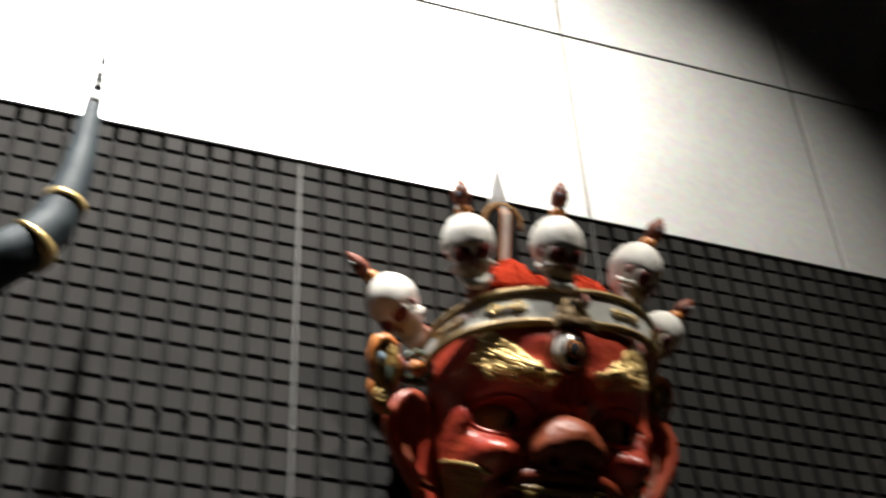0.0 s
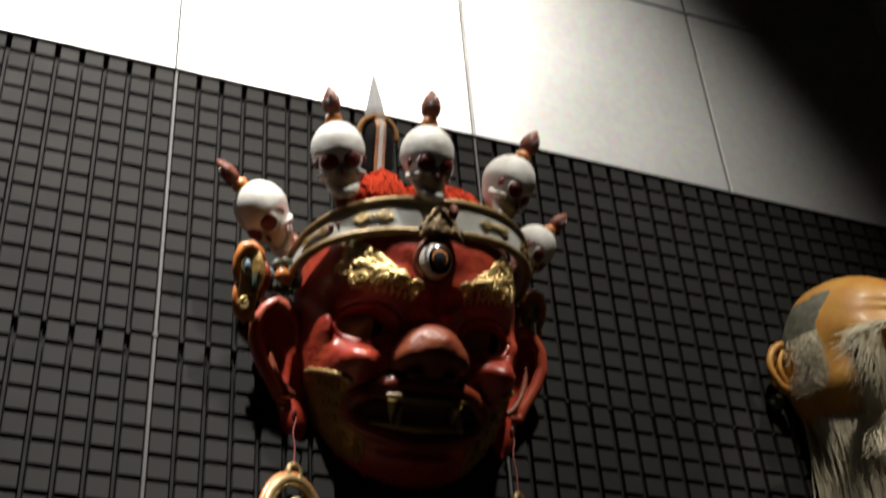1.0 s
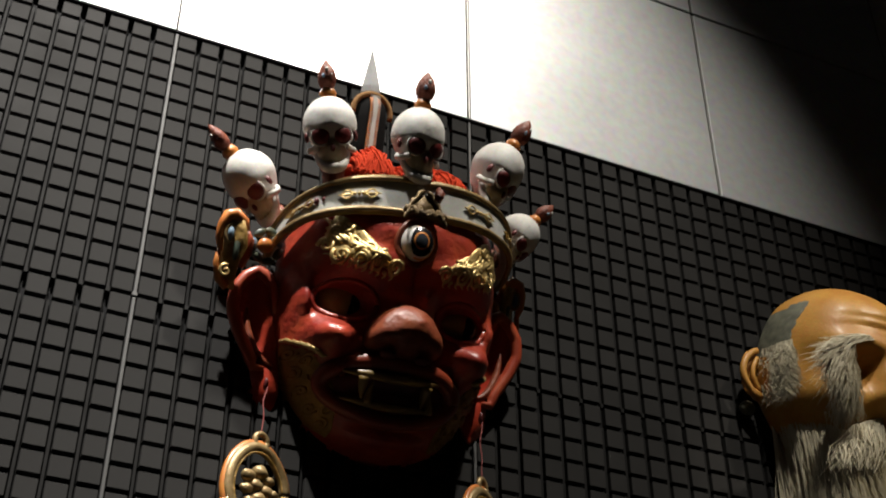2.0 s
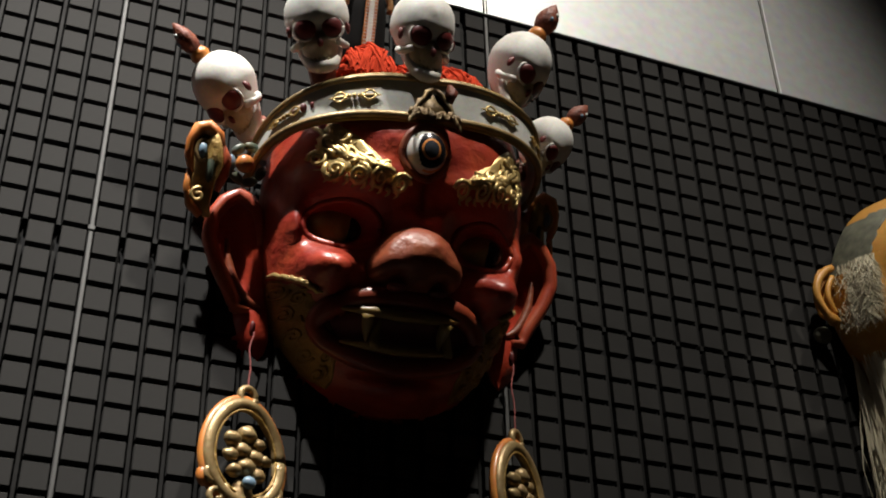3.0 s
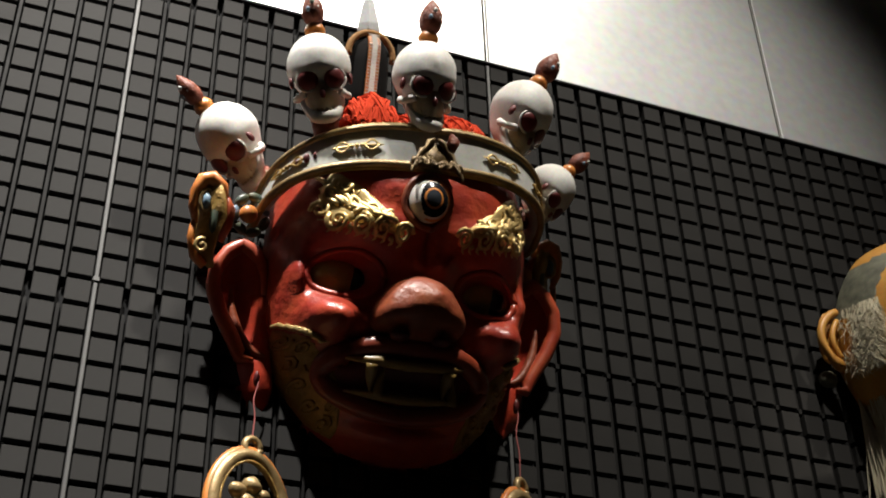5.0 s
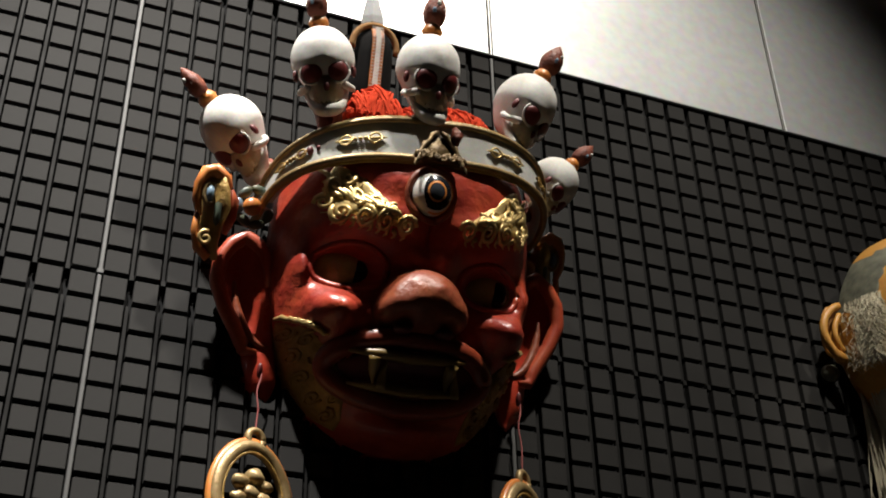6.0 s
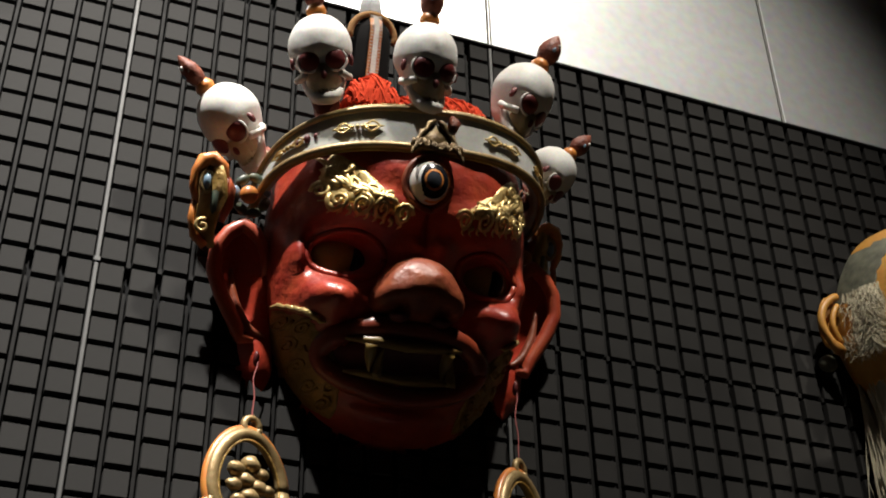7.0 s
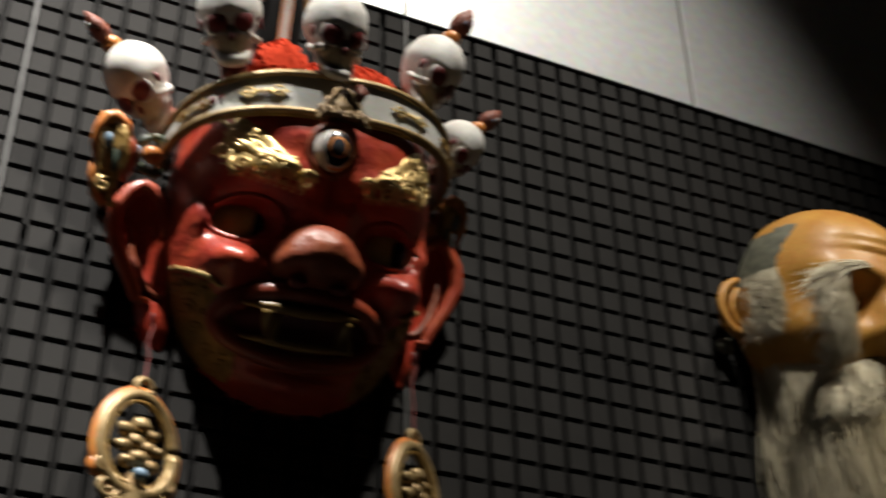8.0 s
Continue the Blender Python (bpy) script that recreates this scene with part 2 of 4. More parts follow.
def patch(height, place, nu, nv, thick, rough=0.0, seed=0.0):
    """A plate that lies on a face: place(u, v) gives its outline in the flat, thick how far it stands out."""
    bm = bmesh.new()
    top, low = [], []
    for i in range(nu + 1):
        a, b = [], []
        for j in range(nv + 1):
            x, y = place(i / nu, j / nv)
            z = height(x, y)
            out = thick * min(1, 4 * min(i / nu, 1 - i / nu, j / nv, 1 - j / nv) + 0.0) + rough * noise.noise(Vector((x, y, seed)) * 160)
            a.append(bm.verts.new((x, y, z + out)))
            b.append(bm.verts.new((x, y, z - 0.004)))
        top.append(a), low.append(b)
    for i in range(nu):
        for j in range(nv):
            bm.faces.new((top[i][j], top[i + 1][j], top[i + 1][j + 1], top[i][j + 1]))
    rim = [(i, 0) for i in range(nu)] + [(nu, j) for j in range(nv)] + [(i, nv) for i in range(nu, 0, -1)] + [(0, j) for j in range(nv, 0, -1)]
    for (i, j), (k, l) in zip(rim, rim[1:] + rim[:1]):
        bm.faces.new((top[i][j], low[i][j], low[k][l], top[k][l]))
    bmesh.ops.recalc_face_normals(bm, faces=bm.faces)
    return bm


def mirrored(bm):
    """The same shape on the other side of the face."""
    bmesh.ops.scale(bm, vec=(-1, 1, 1), verts=bm.verts)
    bmesh.ops.reverse_faces(bm, faces=bm.faces)
    return bm


def sided(make, side):
    return make() if side < 0 else mirrored(make())


# ---- the red mask ----
LEAN = 22
MASK_AT = Matrix(((1, 0, 0, 0.339), (0, -math.sin(radians(LEAN)), -math.cos(radians(LEAN)), -0.051), (0, math.cos(radians(LEAN)), -math.sin(radians(LEAN)), 2.379), (0, 0, 0, 1))) @ pose(0, 0, 0, 0, 0, 2)
mask = new("demon_mask")
mask.matrix_basis = MASK_AT
tagged(mask, "red lacquered wrathful mask with skull crown on tiled wall", "mask", kind="")


def mask_back(y):
    return min(0.02, max(-0.05, (-0.044 - 0.3746 * y) / 0.927))


FACE_BUMPS = [
    (0, 0.050, 0.12, 0.050, 0.028), (0.080, 0.000, 0.050, 0.017, 0.022), (0.084, -0.056, 0.036, 0.022, -0.044), (0.106, -0.110, 0.036, 0.024, 0.046),
    (0.140, -0.060, 0.014, 0.018, 0.030), (0.018, -0.038, 0.014, 0.011, 0.010), (0, -0.006, 0.005, 0.022, -0.009), (0.026, -0.008, 0.016, 0.018, 0.008),
    (0, -0.168, 0.090, 0.036, 0.026), (0, -0.172, 0.066, 0.016, -0.020), (0, -0.238, 0.055, 0.020, 0.014), (0.074, -0.132, 0.013, 0.020, -0.014),
    (0, -0.212, 0.065, 0.008, -0.009), (0.034, 0.055, 0.022, 0.030, -0.004), (0, -0.06, 0.030, 0.030, 0.006), (0.075, -0.024, 0.04, 0.008, 0.006),
]
bm, face_z = shell(0.158, -0.270, 0.185, 0.115, FACE_BUMPS, mask_back, narrow=0.12, power=2.5)
for v in bm.verts:
    if v.co.y > 0.112:
        v.co.y = 0.112 + 0.12 * (v.co.y - 0.112)
face = part("face", bm, RED, mask, "glossy red lacquered carved face", smooth=True)


def on_face(x, y, out=0.0):
    return Vector((x, y, face_z(x, y) + out))


# nose: a broad bulb, narrow at its top, with flared wings and dark nostrils
bm = bmesh.new()
bmesh.ops.create_uvsphere(bm, u_segments=44, v_segments=28, radius=1)
for v in bm.verts:
    x, y, z = v.co
    k = 1 + 0.16 * (bell(x, y, 0.80, -0.40, 0.36, 0.42) + bell(x, y, -0.80, -0.40, 0.36, 0.42)) + 0.10 * bell(x, y, 0, -0.1, 0.45, 0.6) * max(0, z)
    k -= 0.05 * (bell(x, y, 0.50, 0.05, 0.16, 0.5) + bell(x, y, -0.50, 0.05, 0.16, 0.5)) * max(0, z)
    if z > -0.4:
        k -= 0.18 * (bell(x, y, 0.44, -0.72, 0.17, 0.18) + bell(x, y, -0.44, -0.72, 0.17, 0.18))
    k += 0.025 * noise.noise(v.co * 4)
    x = math.copysign(abs(x) ** 0.85, x) * (0.90 - 0.13 * y)
    v.co = Vector((-0.006 + 0.053 * x * k, -0.092 + 0.038 * y * k + 0.004 * z, 0.118 + 0.046 * z * k))
nose = part("nose", bm, TAN, mask, "tan-brown painted bulbous nose", smooth=True)
for s in (-1, 1):
    part("nostril", ball(bmesh.new(), (-0.006 + s * 0.024, -0.125, 0.138), (0.011, 0.006, 0.010), 14, 8), SOCKET, nose, smooth=True)

# eyes
for s in (-1, 1):
    cx, cy = s * 0.084, -0.056
    cz = face_z(cx, cy) + 0.004
    eye = part("eye", ball(bmesh.new(), (cx, cy, cz), (0.037, 0.025, 0.023), 24, 14), EYE, mask, "dull yellow painted eye in a deep socket", smooth=True)
    part("iris", ball(bmesh.new(), (cx + 0.013, cy - 0.001, cz + 0.0135), (0.0165, 0.0165, 0.009), 20, 10), INK, eye, smooth=True)
    part("eyelid", tube(bmesh.new(), [on_face(cx + 0.041 * math.cos(a), cy + 0.027 * math.sin(a), 0.001) for a in (k * math.pi / 12 for k in range(25))], 0.0042, 8), RED, eye, smooth=True)

# third eye with rings, in an almond rim
cx, cy = -0.010, 0.031
cz = face_z(cx, cy) + 0.002
rim = part("third_eye", tube(bmesh.new(), [on_face(cx + 0.0265 * math.cos(a), cy - 0.001 + (0.031 if math.sin(a) > 0 else 0.028) * math.sin(a), 0.001) for a in (k * math.pi / 18 for k in range(37))], 0.0042, 8), TAN, mask, "staring third eye with orange ring", smooth=True)
part("eyeball", ball(bmesh.new(), (cx, cy, cz), (0.0225, 0.025, 0.0165), 24, 14), WHITE, rim, smooth=True)


def cap(depth, wide, r0, centre, size, n=24):
    """A thin painted disc that lies on an eyeball."""
    bm = bmesh.new()
    loops = []
    for j in range(6):
        q = r0 + (wide - r0) * j / 5
        loops.append([bm.verts.new((centre[0] + size[0] * q * math.cos(a), centre[1] + size[1] * q * math.sin(a), centre[2] + (size[2] + depth) * math.sqrt(max(0, 1 - q * q)))) for a in (2 * math.pi * k / n for k in range(n))])
    for a, b in zip(loops, loops[1:]):
        for k in range(n):
            bm.faces.new((a[k], b[k], b[(k + 1) % n], a[(k + 1) % n]))
    return bm


ball_at, ball_size = (cx + 0.001, cy, cz), (0.0225, 0.025, 0.0165)
for name, mat, r0, wide, depth in (("amber_rim", AMBER, 0.90, 0.98, 0.0006), ("dark_ring", INK, 0.0, 0.82, 0.0008), ("orange_ring", AMBER, 0.40, 0.5, 0.0013), ("pupil", SLATE, 0.0, 0.38, 0.0013)):
    part(name, cap(depth, wide, r0, ball_at, ball_size), mat, rim, smooth=True)


# brows: gilt scrolls in relief
def raised(bm, side):
    """Stretches a brow's pieces upwards along the face, and mirrors them for the other side."""
    for v in bm.verts:
        x, y = -0.036 + (v.co.x + 0.02) * 1.10, -0.009 + v.co.y * 1.26
        v.co = Vector((x, y, v.co.z - face_z(v.co.x, v.co.y) + face_z(x, y)))
    return bm if side < 0 else mirrored(bm)


def brow_lines():
    """The curls, flames and fringe of one brow: points and radii."""
    lines = []
    for k, (x, y, r, h) in enumerate([(-0.020, 0.001, 0.0095, 1), (-0.042, 0.003, 0.0095, 1), (-0.063, 0.005, 0.010, -1), (-0.084, 0.008, 0.010, 1), (-0.098, 0.020, 0.0085, -1),
                                      (-0.052, 0.019, 0.008, -1), (-0.072, 0.024, 0.009, 1), (-0.091, 0.035, 0.008, 1), (-0.079, 0.042, 0.007, -1), (-0.036, 0.014, 0.006, 1)]):
        lines.append(("curl", [on_face(px, py, 0.0065) for px, py in spiral(x, y, r, 1.7, 0.8 * k, h)], [0.0024 - 0.0009 * i / 16 for i in range(17)]))
    rnd = random.Random(3)
    for k in range(18):
        u = 0.12 + 0.85 * k / 17
        x, y, t = -0.022 - 0.072 * u, 0.006 + 0.02 * u, rnd.uniform(0.012, 0.024) * (0.5 + u)
        lines.append(("flame", [on_face(x - 0.012 * i / 7 + 0.004 * math.sin(i * 0.9 + k), y + t * i / 7, 0.006 + 0.002 * math.sin(i)) for i in range(8)], [0.0026, 0.0026, 0.0025, 0.0024, 0.0022, 0.0018, 0.0013, 0.0006]))
    for k in range(9):
        x, y = -0.024 - 0.0085 * k, -0.004 + 0.0011 * k
        lines.append(("fringe", [on_face(x + 0.004 * math.sin(i), y - 0.0022 * i, 0.005) for i in range(4)], [0.0024, 0.0022, 0.0016, 0.0007]))
    return lines


for s in (-1, 1):
    bm = patch(face_z, lambda u, v: (-0.02 - 0.08 * u, 0.0 + 0.010 * u + v * (0.008 + 0.044 * min(1, u * 1.25) * (1 if u < 0.9 else 0.75))), 14, 8, 0.005, 0.0015)
    b = part("eyebrow", raised(bm, s), GOLD, mask, "gilt scrolled eyebrow in relief", smooth=True)
    for name, pts, radii in brow_lines():
        part(name, raised(tube(bmesh.new(), pts, radii, 6), s), GOLD, b, smooth=True)
    b.matrix_basis = pose(0, 0.003 * s, 0)


# gilt moustache plates on the jaw
def arc(a, b, c, u):
    """A point on the curve that leaves a, passes near b and ends at c."""
    return tuple((1 - u) ** 2 * p + 2 * u * (1 - u) * q + u * u * r for p, q, r in zip(a, b, c))


def jowl():
    def place(u, v):
        (x0, y0), (x1, y1) = arc((-0.147, -0.118), (-0.146, -0.205), (-0.072, -0.234), u), arc((-0.134, -0.124), (-0.072, -0.156), (-0.070, -0.226), u)
        w = v + 0.05 * math.sin(22 * u) * v * (1 - v)
        return x0 + (x1 - x0) * w, y0 + (y1 - y0) * w
    return patch(face_z, place, 34, 16, 0.005, 0.0022, 4.0)


def jowl_lines():
    """The curls of one jaw plate and the leaf at its top."""
    made = []
    for k in range(9):
        u = 0.1 + 0.095 * k
        (x0, y0), (x1, y1) = arc((-0.147, -0.118), (-0.146, -0.205), (-0.072, -0.234), u), arc((-0.134, -0.124), (-0.072, -0.156), (-0.070, -0.226), u)
        w = 0.3 + 0.4 * (k % 2)
        made.append(tube(bmesh.new(), [on_face(x, y, 0.006) for x, y in spiral(x0 + (x1 - x0) * w, y0 + (y1 - y0) * w, 0.0085, 1.5, k, 1 if k % 2 else -1, 12)], 0.0018, 5))
    for i in range(6):
        made.append(tube(bmesh.new(), [on_face(-0.149 + 0.0062 * i + 0.005 * j, -0.115 - 0.0035 * i - 0.0022 * j + 0.002 * (j % 2), 0.007) for j in range(4)], [0.002, 0.0036, 0.003, 0.001], 5))
    return made


for s in (-1, 1):
    plate = part("jowl_ornament", sided(jowl, s), OLDGOLD, mask, "tarnished gilt scrolls on the jaw", smooth=True)
    for k, bm in enumerate(jowl_lines()):
        # The leaf's brighter gilding paints in the highlight on the plate's top.
        part("curl" if k < 9 else "leaf", bm if s < 0 else mirrored(bm), OLDGOLD if k < 9 else GOLD, plate, smooth=True)

# mouth: lips, dark inside, teeth and fangs
MX, MY, MW, MH = -0.010, -0.172, 0.090, 0.034
lip = part("lip", tube(bmesh.new(), [on_face(MX + MW * math.cos(a), MY + MH * (1.15 if math.sin(a) > 0 else 1) * math.sin(a) + 0.006 * math.cos(a) ** 2, 0.004 - 0.004 * abs(math.cos(a))) for a in (k * math.pi / 24 for k in range(49))], 0.0125, 10), LIP, mask, "brown-red parted lips", smooth=True)
part("mouth_inside", patch(lambda x, y: face_z(x, y), lambda u, v: (MX + 0.082 * (2 * u - 1), MY + 0.002 + 0.026 * (2 * v - 1) * math.sqrt(max(0.02, 1 - (2 * u - 1) ** 2))), 16, 6, 0.0022), SOCKET, lip, smooth=True)
for y, x0, x1, r in ((MY + 0.0170, -0.080, 0.050, 0.0060), (MY - 0.0180, -0.076, 0.050, 0.0056)):
    part("gum", tube(bmesh.new(), [on_face(x0 + (x1 - x0) * k / 12, y + 0.004 * abs(k - 6) / 6, 0.008) for k in range(13)], [r * min(1, 0.35 + min(k, 12 - k) * 0.22) for k in range(13)], 8), GUM, lip, "yellowed gum and tooth row", smooth=True)
for x, y, h, wide in ((-0.054, MY + 0.016, -0.030, 0.0078), (0.034, MY + 0.016, -0.030, 0.0078), (-0.043, MY - 0.018, 0.030, 0.0068), (0.043, MY - 0.018, 0.028, 0.0068)):
    part("fang", tube(bmesh.new(), [on_face(x + 0.003 * k / 6 * (1 if x < 0 else -1), y + h * k / 6, 0.011) for k in range(7)], [wide * q for q in (1, 0.97, 0.9, 0.75, 0.55, 0.33, 0.08)], 8, 0.7), GUM, lip, "curved yellowed fang", smooth=True)


# ears: long, with a raised rim, a hollow and a heavy pierced lobe
def ear_outline(s):
    """Outer and inner edge along the ear, from its top down."""
    out = np.interp(s, [0, 0.06, 0.16, 0.3, 0.45, 0.6, 0.72, 0.86, 0.95, 1], [-0.190, -0.206, -0.218, -0.220, -0.208, -0.190, -0.178, -0.177, -0.168, -0.155])
    inn = np.interp(s, [0, 0.06, 0.16, 0.3, 0.45, 0.6, 0.72, 0.86, 0.95, 1], [-0.182, -0.170, -0.160, -0.154, -0.150, -0.146, -0.141, -0.138, -0.143, -0.152])
    return float(out), float(inn), -0.016 - 0.194 * s


def ear():
    bm = bmesh.new()
    front, rear = [], []
    for i in range(33):
        o, n, y = ear_outline(i / 32)
        a, b = [], []
        for j in range(13):
            q = j / 12
            x = o + (n - o) * q
            cup = 0.014 * math.sin(math.pi * min(1, q * 1.15)) * max(0, math.sin(math.pi * min(1, i / 32 / 0.66)))
            plump = 0.011 * math.sin(math.pi * q) * max(0, math.sin(math.pi * max(0, i / 32 - 0.58) / 0.42))
            z = 0.010 + 0.022 * i / 32 - 0.012 * (1 - q) - cup + plump
            a.append(bm.verts.new((x, y, z)))
            b.append(bm.verts.new((x, y, z - 0.010 - plump)))
        front.append(a), rear.append(b)
    for rows in (front, rear):
        for i in range(32):
            for j in range(12):
                bm.faces.new((rows[i][j], rows[i + 1][j], rows[i + 1][j + 1], rows[i][j + 1]))
    rim = [(i, 0) for i in range(32)] + [(32, j) for j in range(12)] + [(i, 12) for i in range(32, 0, -1)] + [(0, j) for j in range(12, 0, -1)]
    for (i, j), (k, l) in zip(rim, rim[1:] + rim[:1]):
        bm.faces.new((front[i][j], rear[i][j], rear[k][l], front[k][l]))
    bmesh.ops.recalc_face_normals(bm, faces=bm.faces)
    return bm


def ear_rim():
    pts = [(-0.158, -0.072, 0.016), (-0.159, -0.052, 0.016), (-0.164, -0.034, 0.014), (-0.174, -0.022, 0.011)]
    for i in range(0, 22):
        o, n, y = ear_outline(i / 32)
        pts.append((o + 0.004, y + 0.002, 0.006 + 0.022 * i / 32))
    pts += [(-0.178, -0.150, 0.024), (-0.164, -0.150, 0.028)]
    return tube(bmesh.new(), pts, [0.003, 0.0055, 0.007] + [0.0088] * (len(pts) - 5) + [0.0065, 0.003], 10)


def ear_fold():
    pts = [(-0.194 + 0.042 * (k / 14) ** 1.7, -0.068 - 0.076 * math.sin(k / 14 * 1.5), 0.004 + 0.024 * k / 14) for k in range(15)]
    return tube(bmesh.new(), pts, [0.002 + 0.0040 * math.sin(math.pi * k / 14) for k in range(15)], 8)


for s in (-1, 1):
    e = part("ear", sided(ear, s), EARRED, mask, "long red ear with pierced lobe", smooth=True)
    part("ear_rim", sided(ear_rim, s), ROSE, e, "orange-red raised rim", smooth=True)
    part("ear_fold", sided(ear_fold, s), TAN, e, smooth=True)
    part("lobe_hole", ball(bmesh.new(), (s * 0.160, -0.172, 0.040), (0.0035, 0.009, 0.003), 10, 6), SOCKET, e, smooth=True)
    e.matrix_basis = pose(-0.008 if s > 0 else 0.0, 0.004 * s, 0.0)


# crown band with rolled gilt edges
def band_at(phi, up, out=0.0):
    """A place on the crown band: degrees round from the middle, metres above its centre line, metres off its surface."""
    c, s = math.cos(radians(phi)), math.sin(radians(phi))
    cc = math.copysign(abs(c) ** 0.75, c)
    y = 0.018 + 0.079 * max(0, c) ** 0.8 + (0.026 if phi > 0 else 0.0) * abs(s)
    x, z = (0.170 + out) * s - 0.004, (0.120 + out) * cc
    return Vector((x, y + up * (0.55 + 0.45 * c), z - 0.18 * up))


bm = bmesh.new()
cols = [[bm.verts.new(band_at(phi, 0.025 * (j / 4 - 1), 0.004 if j < 9 else 0.0)) for j in range(0, 9)] + [bm.verts.new(band_at(phi, 0.025 * (j / 4 - 1), -0.006)) for j in (8, 0)] for phi in range(-104, 105, 4)]
for a, b in zip(cols, cols[1:]):
    for j in range(len(a)):
        bm.faces.new((a[j], b[j], b[(j + 1) % len(a)], a[(j + 1) % len(a)]))
bmesh.ops.recalc_face_normals(bm, faces=bm.faces)
band = part("crown_band", bm, BAND, mask, "grey-white enamelled crown band with gilt edges", smooth=True)
for up, r in ((0.024, 0.0036), (-0.024, 0.0046)):
    for shift, k in ((0, 1), (0.0042 if up > 0 else -0.0048, 0.55)):
        part("gilt_edge", tube(bmesh.new(), [band_at(phi, up + shift, 0.005 - (0.002 if shift else 0)) for phi in range(-104, 105, 4)], r * k, 8), WORNGOLD if shift == 0 else OLDGOLD, band, smooth=True)


def dorje(phi):
    """A little double sceptre in gilt relief."""
    bm = bmesh.new()
    at = lambda u, v: band_at(phi + u / 0.0023, v, 0.0065)
    for s in (-1, 1):
        for w in (-1, 0, 1):
            tube(bm, [at(s * (0.007 + 0.013 * k / 8), w * 0.0065 * math.sin(math.pi * k / 8)) for k in range(9)], 0.0013, 5)
        ball(bm, at(s * 0.0045, 0), 0.0026, 8, 6)
        tube(bm, [at(s * 0.007, -0.0035), at(s * 0.007, 0.0035)], 0.0012, 5)
        tube(bm, [at(s * 0.020, 0), at(s * 0.024, 0)], [0.0018, 0.0005], 5)
    ball(bm, at(0, 0), 0.003, 8, 6)
    return bm


for phi in (-30, 31, -62, 62):
    part("sceptre_ornament", dorje(phi), GOLD if abs(phi) < 40 else OLDGOLD, band, smooth=True)
for phi, k in ((-52, 1), (-57, 0.7), (-48, 0.6)):
    part("red_gem", ball(bmesh.new(), band_at(phi, 0, 0.005), (0.004 * k, 0.006 * k, 0.003), 10, 6), SOCKET, band, smooth=True)

# gilt crest above the third eye
bm = bmesh.new()
crest = lambda x, y, out=0.0: Vector((-0.006 + 0.92 * x, 0.070 + 0.85 * (y - 0.068), 0.142 - 0.25 * (y - 0.08) + out))
for s in (-1, 1):
    tube(bm, [crest(s * 0.030 * (1 - k / 9) ** 0.9 + s * 0.002, 0.068 + 0.045 * k / 9 + 0.002 * math.sin(k * 2)) for k in range(10)], [0.003 + 0.001 * math.sin(k * 1.9) for k in range(10)], 6)
    for k in range(5):
        tube(bm, [crest(p, q, 0.002) for p, q in spiral(s * (0.026 - 0.0055 * k), 0.072 + 0.004 * (k % 2), 0.0048, 1.5, k, s, 10)], 0.0014, 5)
    tube(bm, [crest(s * (0.026 + 0.008 * k / 6), 0.071 - 0.016 * k / 6 + 0.002 * math.sin(2 * k)) for k in range(7)], [0.0035, 0.0035, 0.003, 0.0028, 0.0025, 0.002, 0.001], 6)
v3 = [bm.verts.new(crest(x, y, -0.002)) for x, y in ((-0.029, 0.068), (0.029, 0.068), (0.008, 0.105), (-0.008, 0.105))]
v4 = [bm.verts.new(v.co + Vector((0, 0, -0.006))) for v in v3]
bm.faces.new(v3)
for k in range(4):
    bm.faces.new((v3[k], v4[k], v4[(k + 1) % 4], v3[(k + 1) % 4]))
part("crest", bm, CRESTGOLD, band, "tarnished gilt triangular crest", smooth=True)
bm = tube(bmesh.new(), [crest(0.018, 0.098), crest(0.023, 0.112), crest(0.02, 0.122)], [0.006, 0.0075, 0.003], 8)
part("red_gem", bm, JEWEL, band, smooth=True)


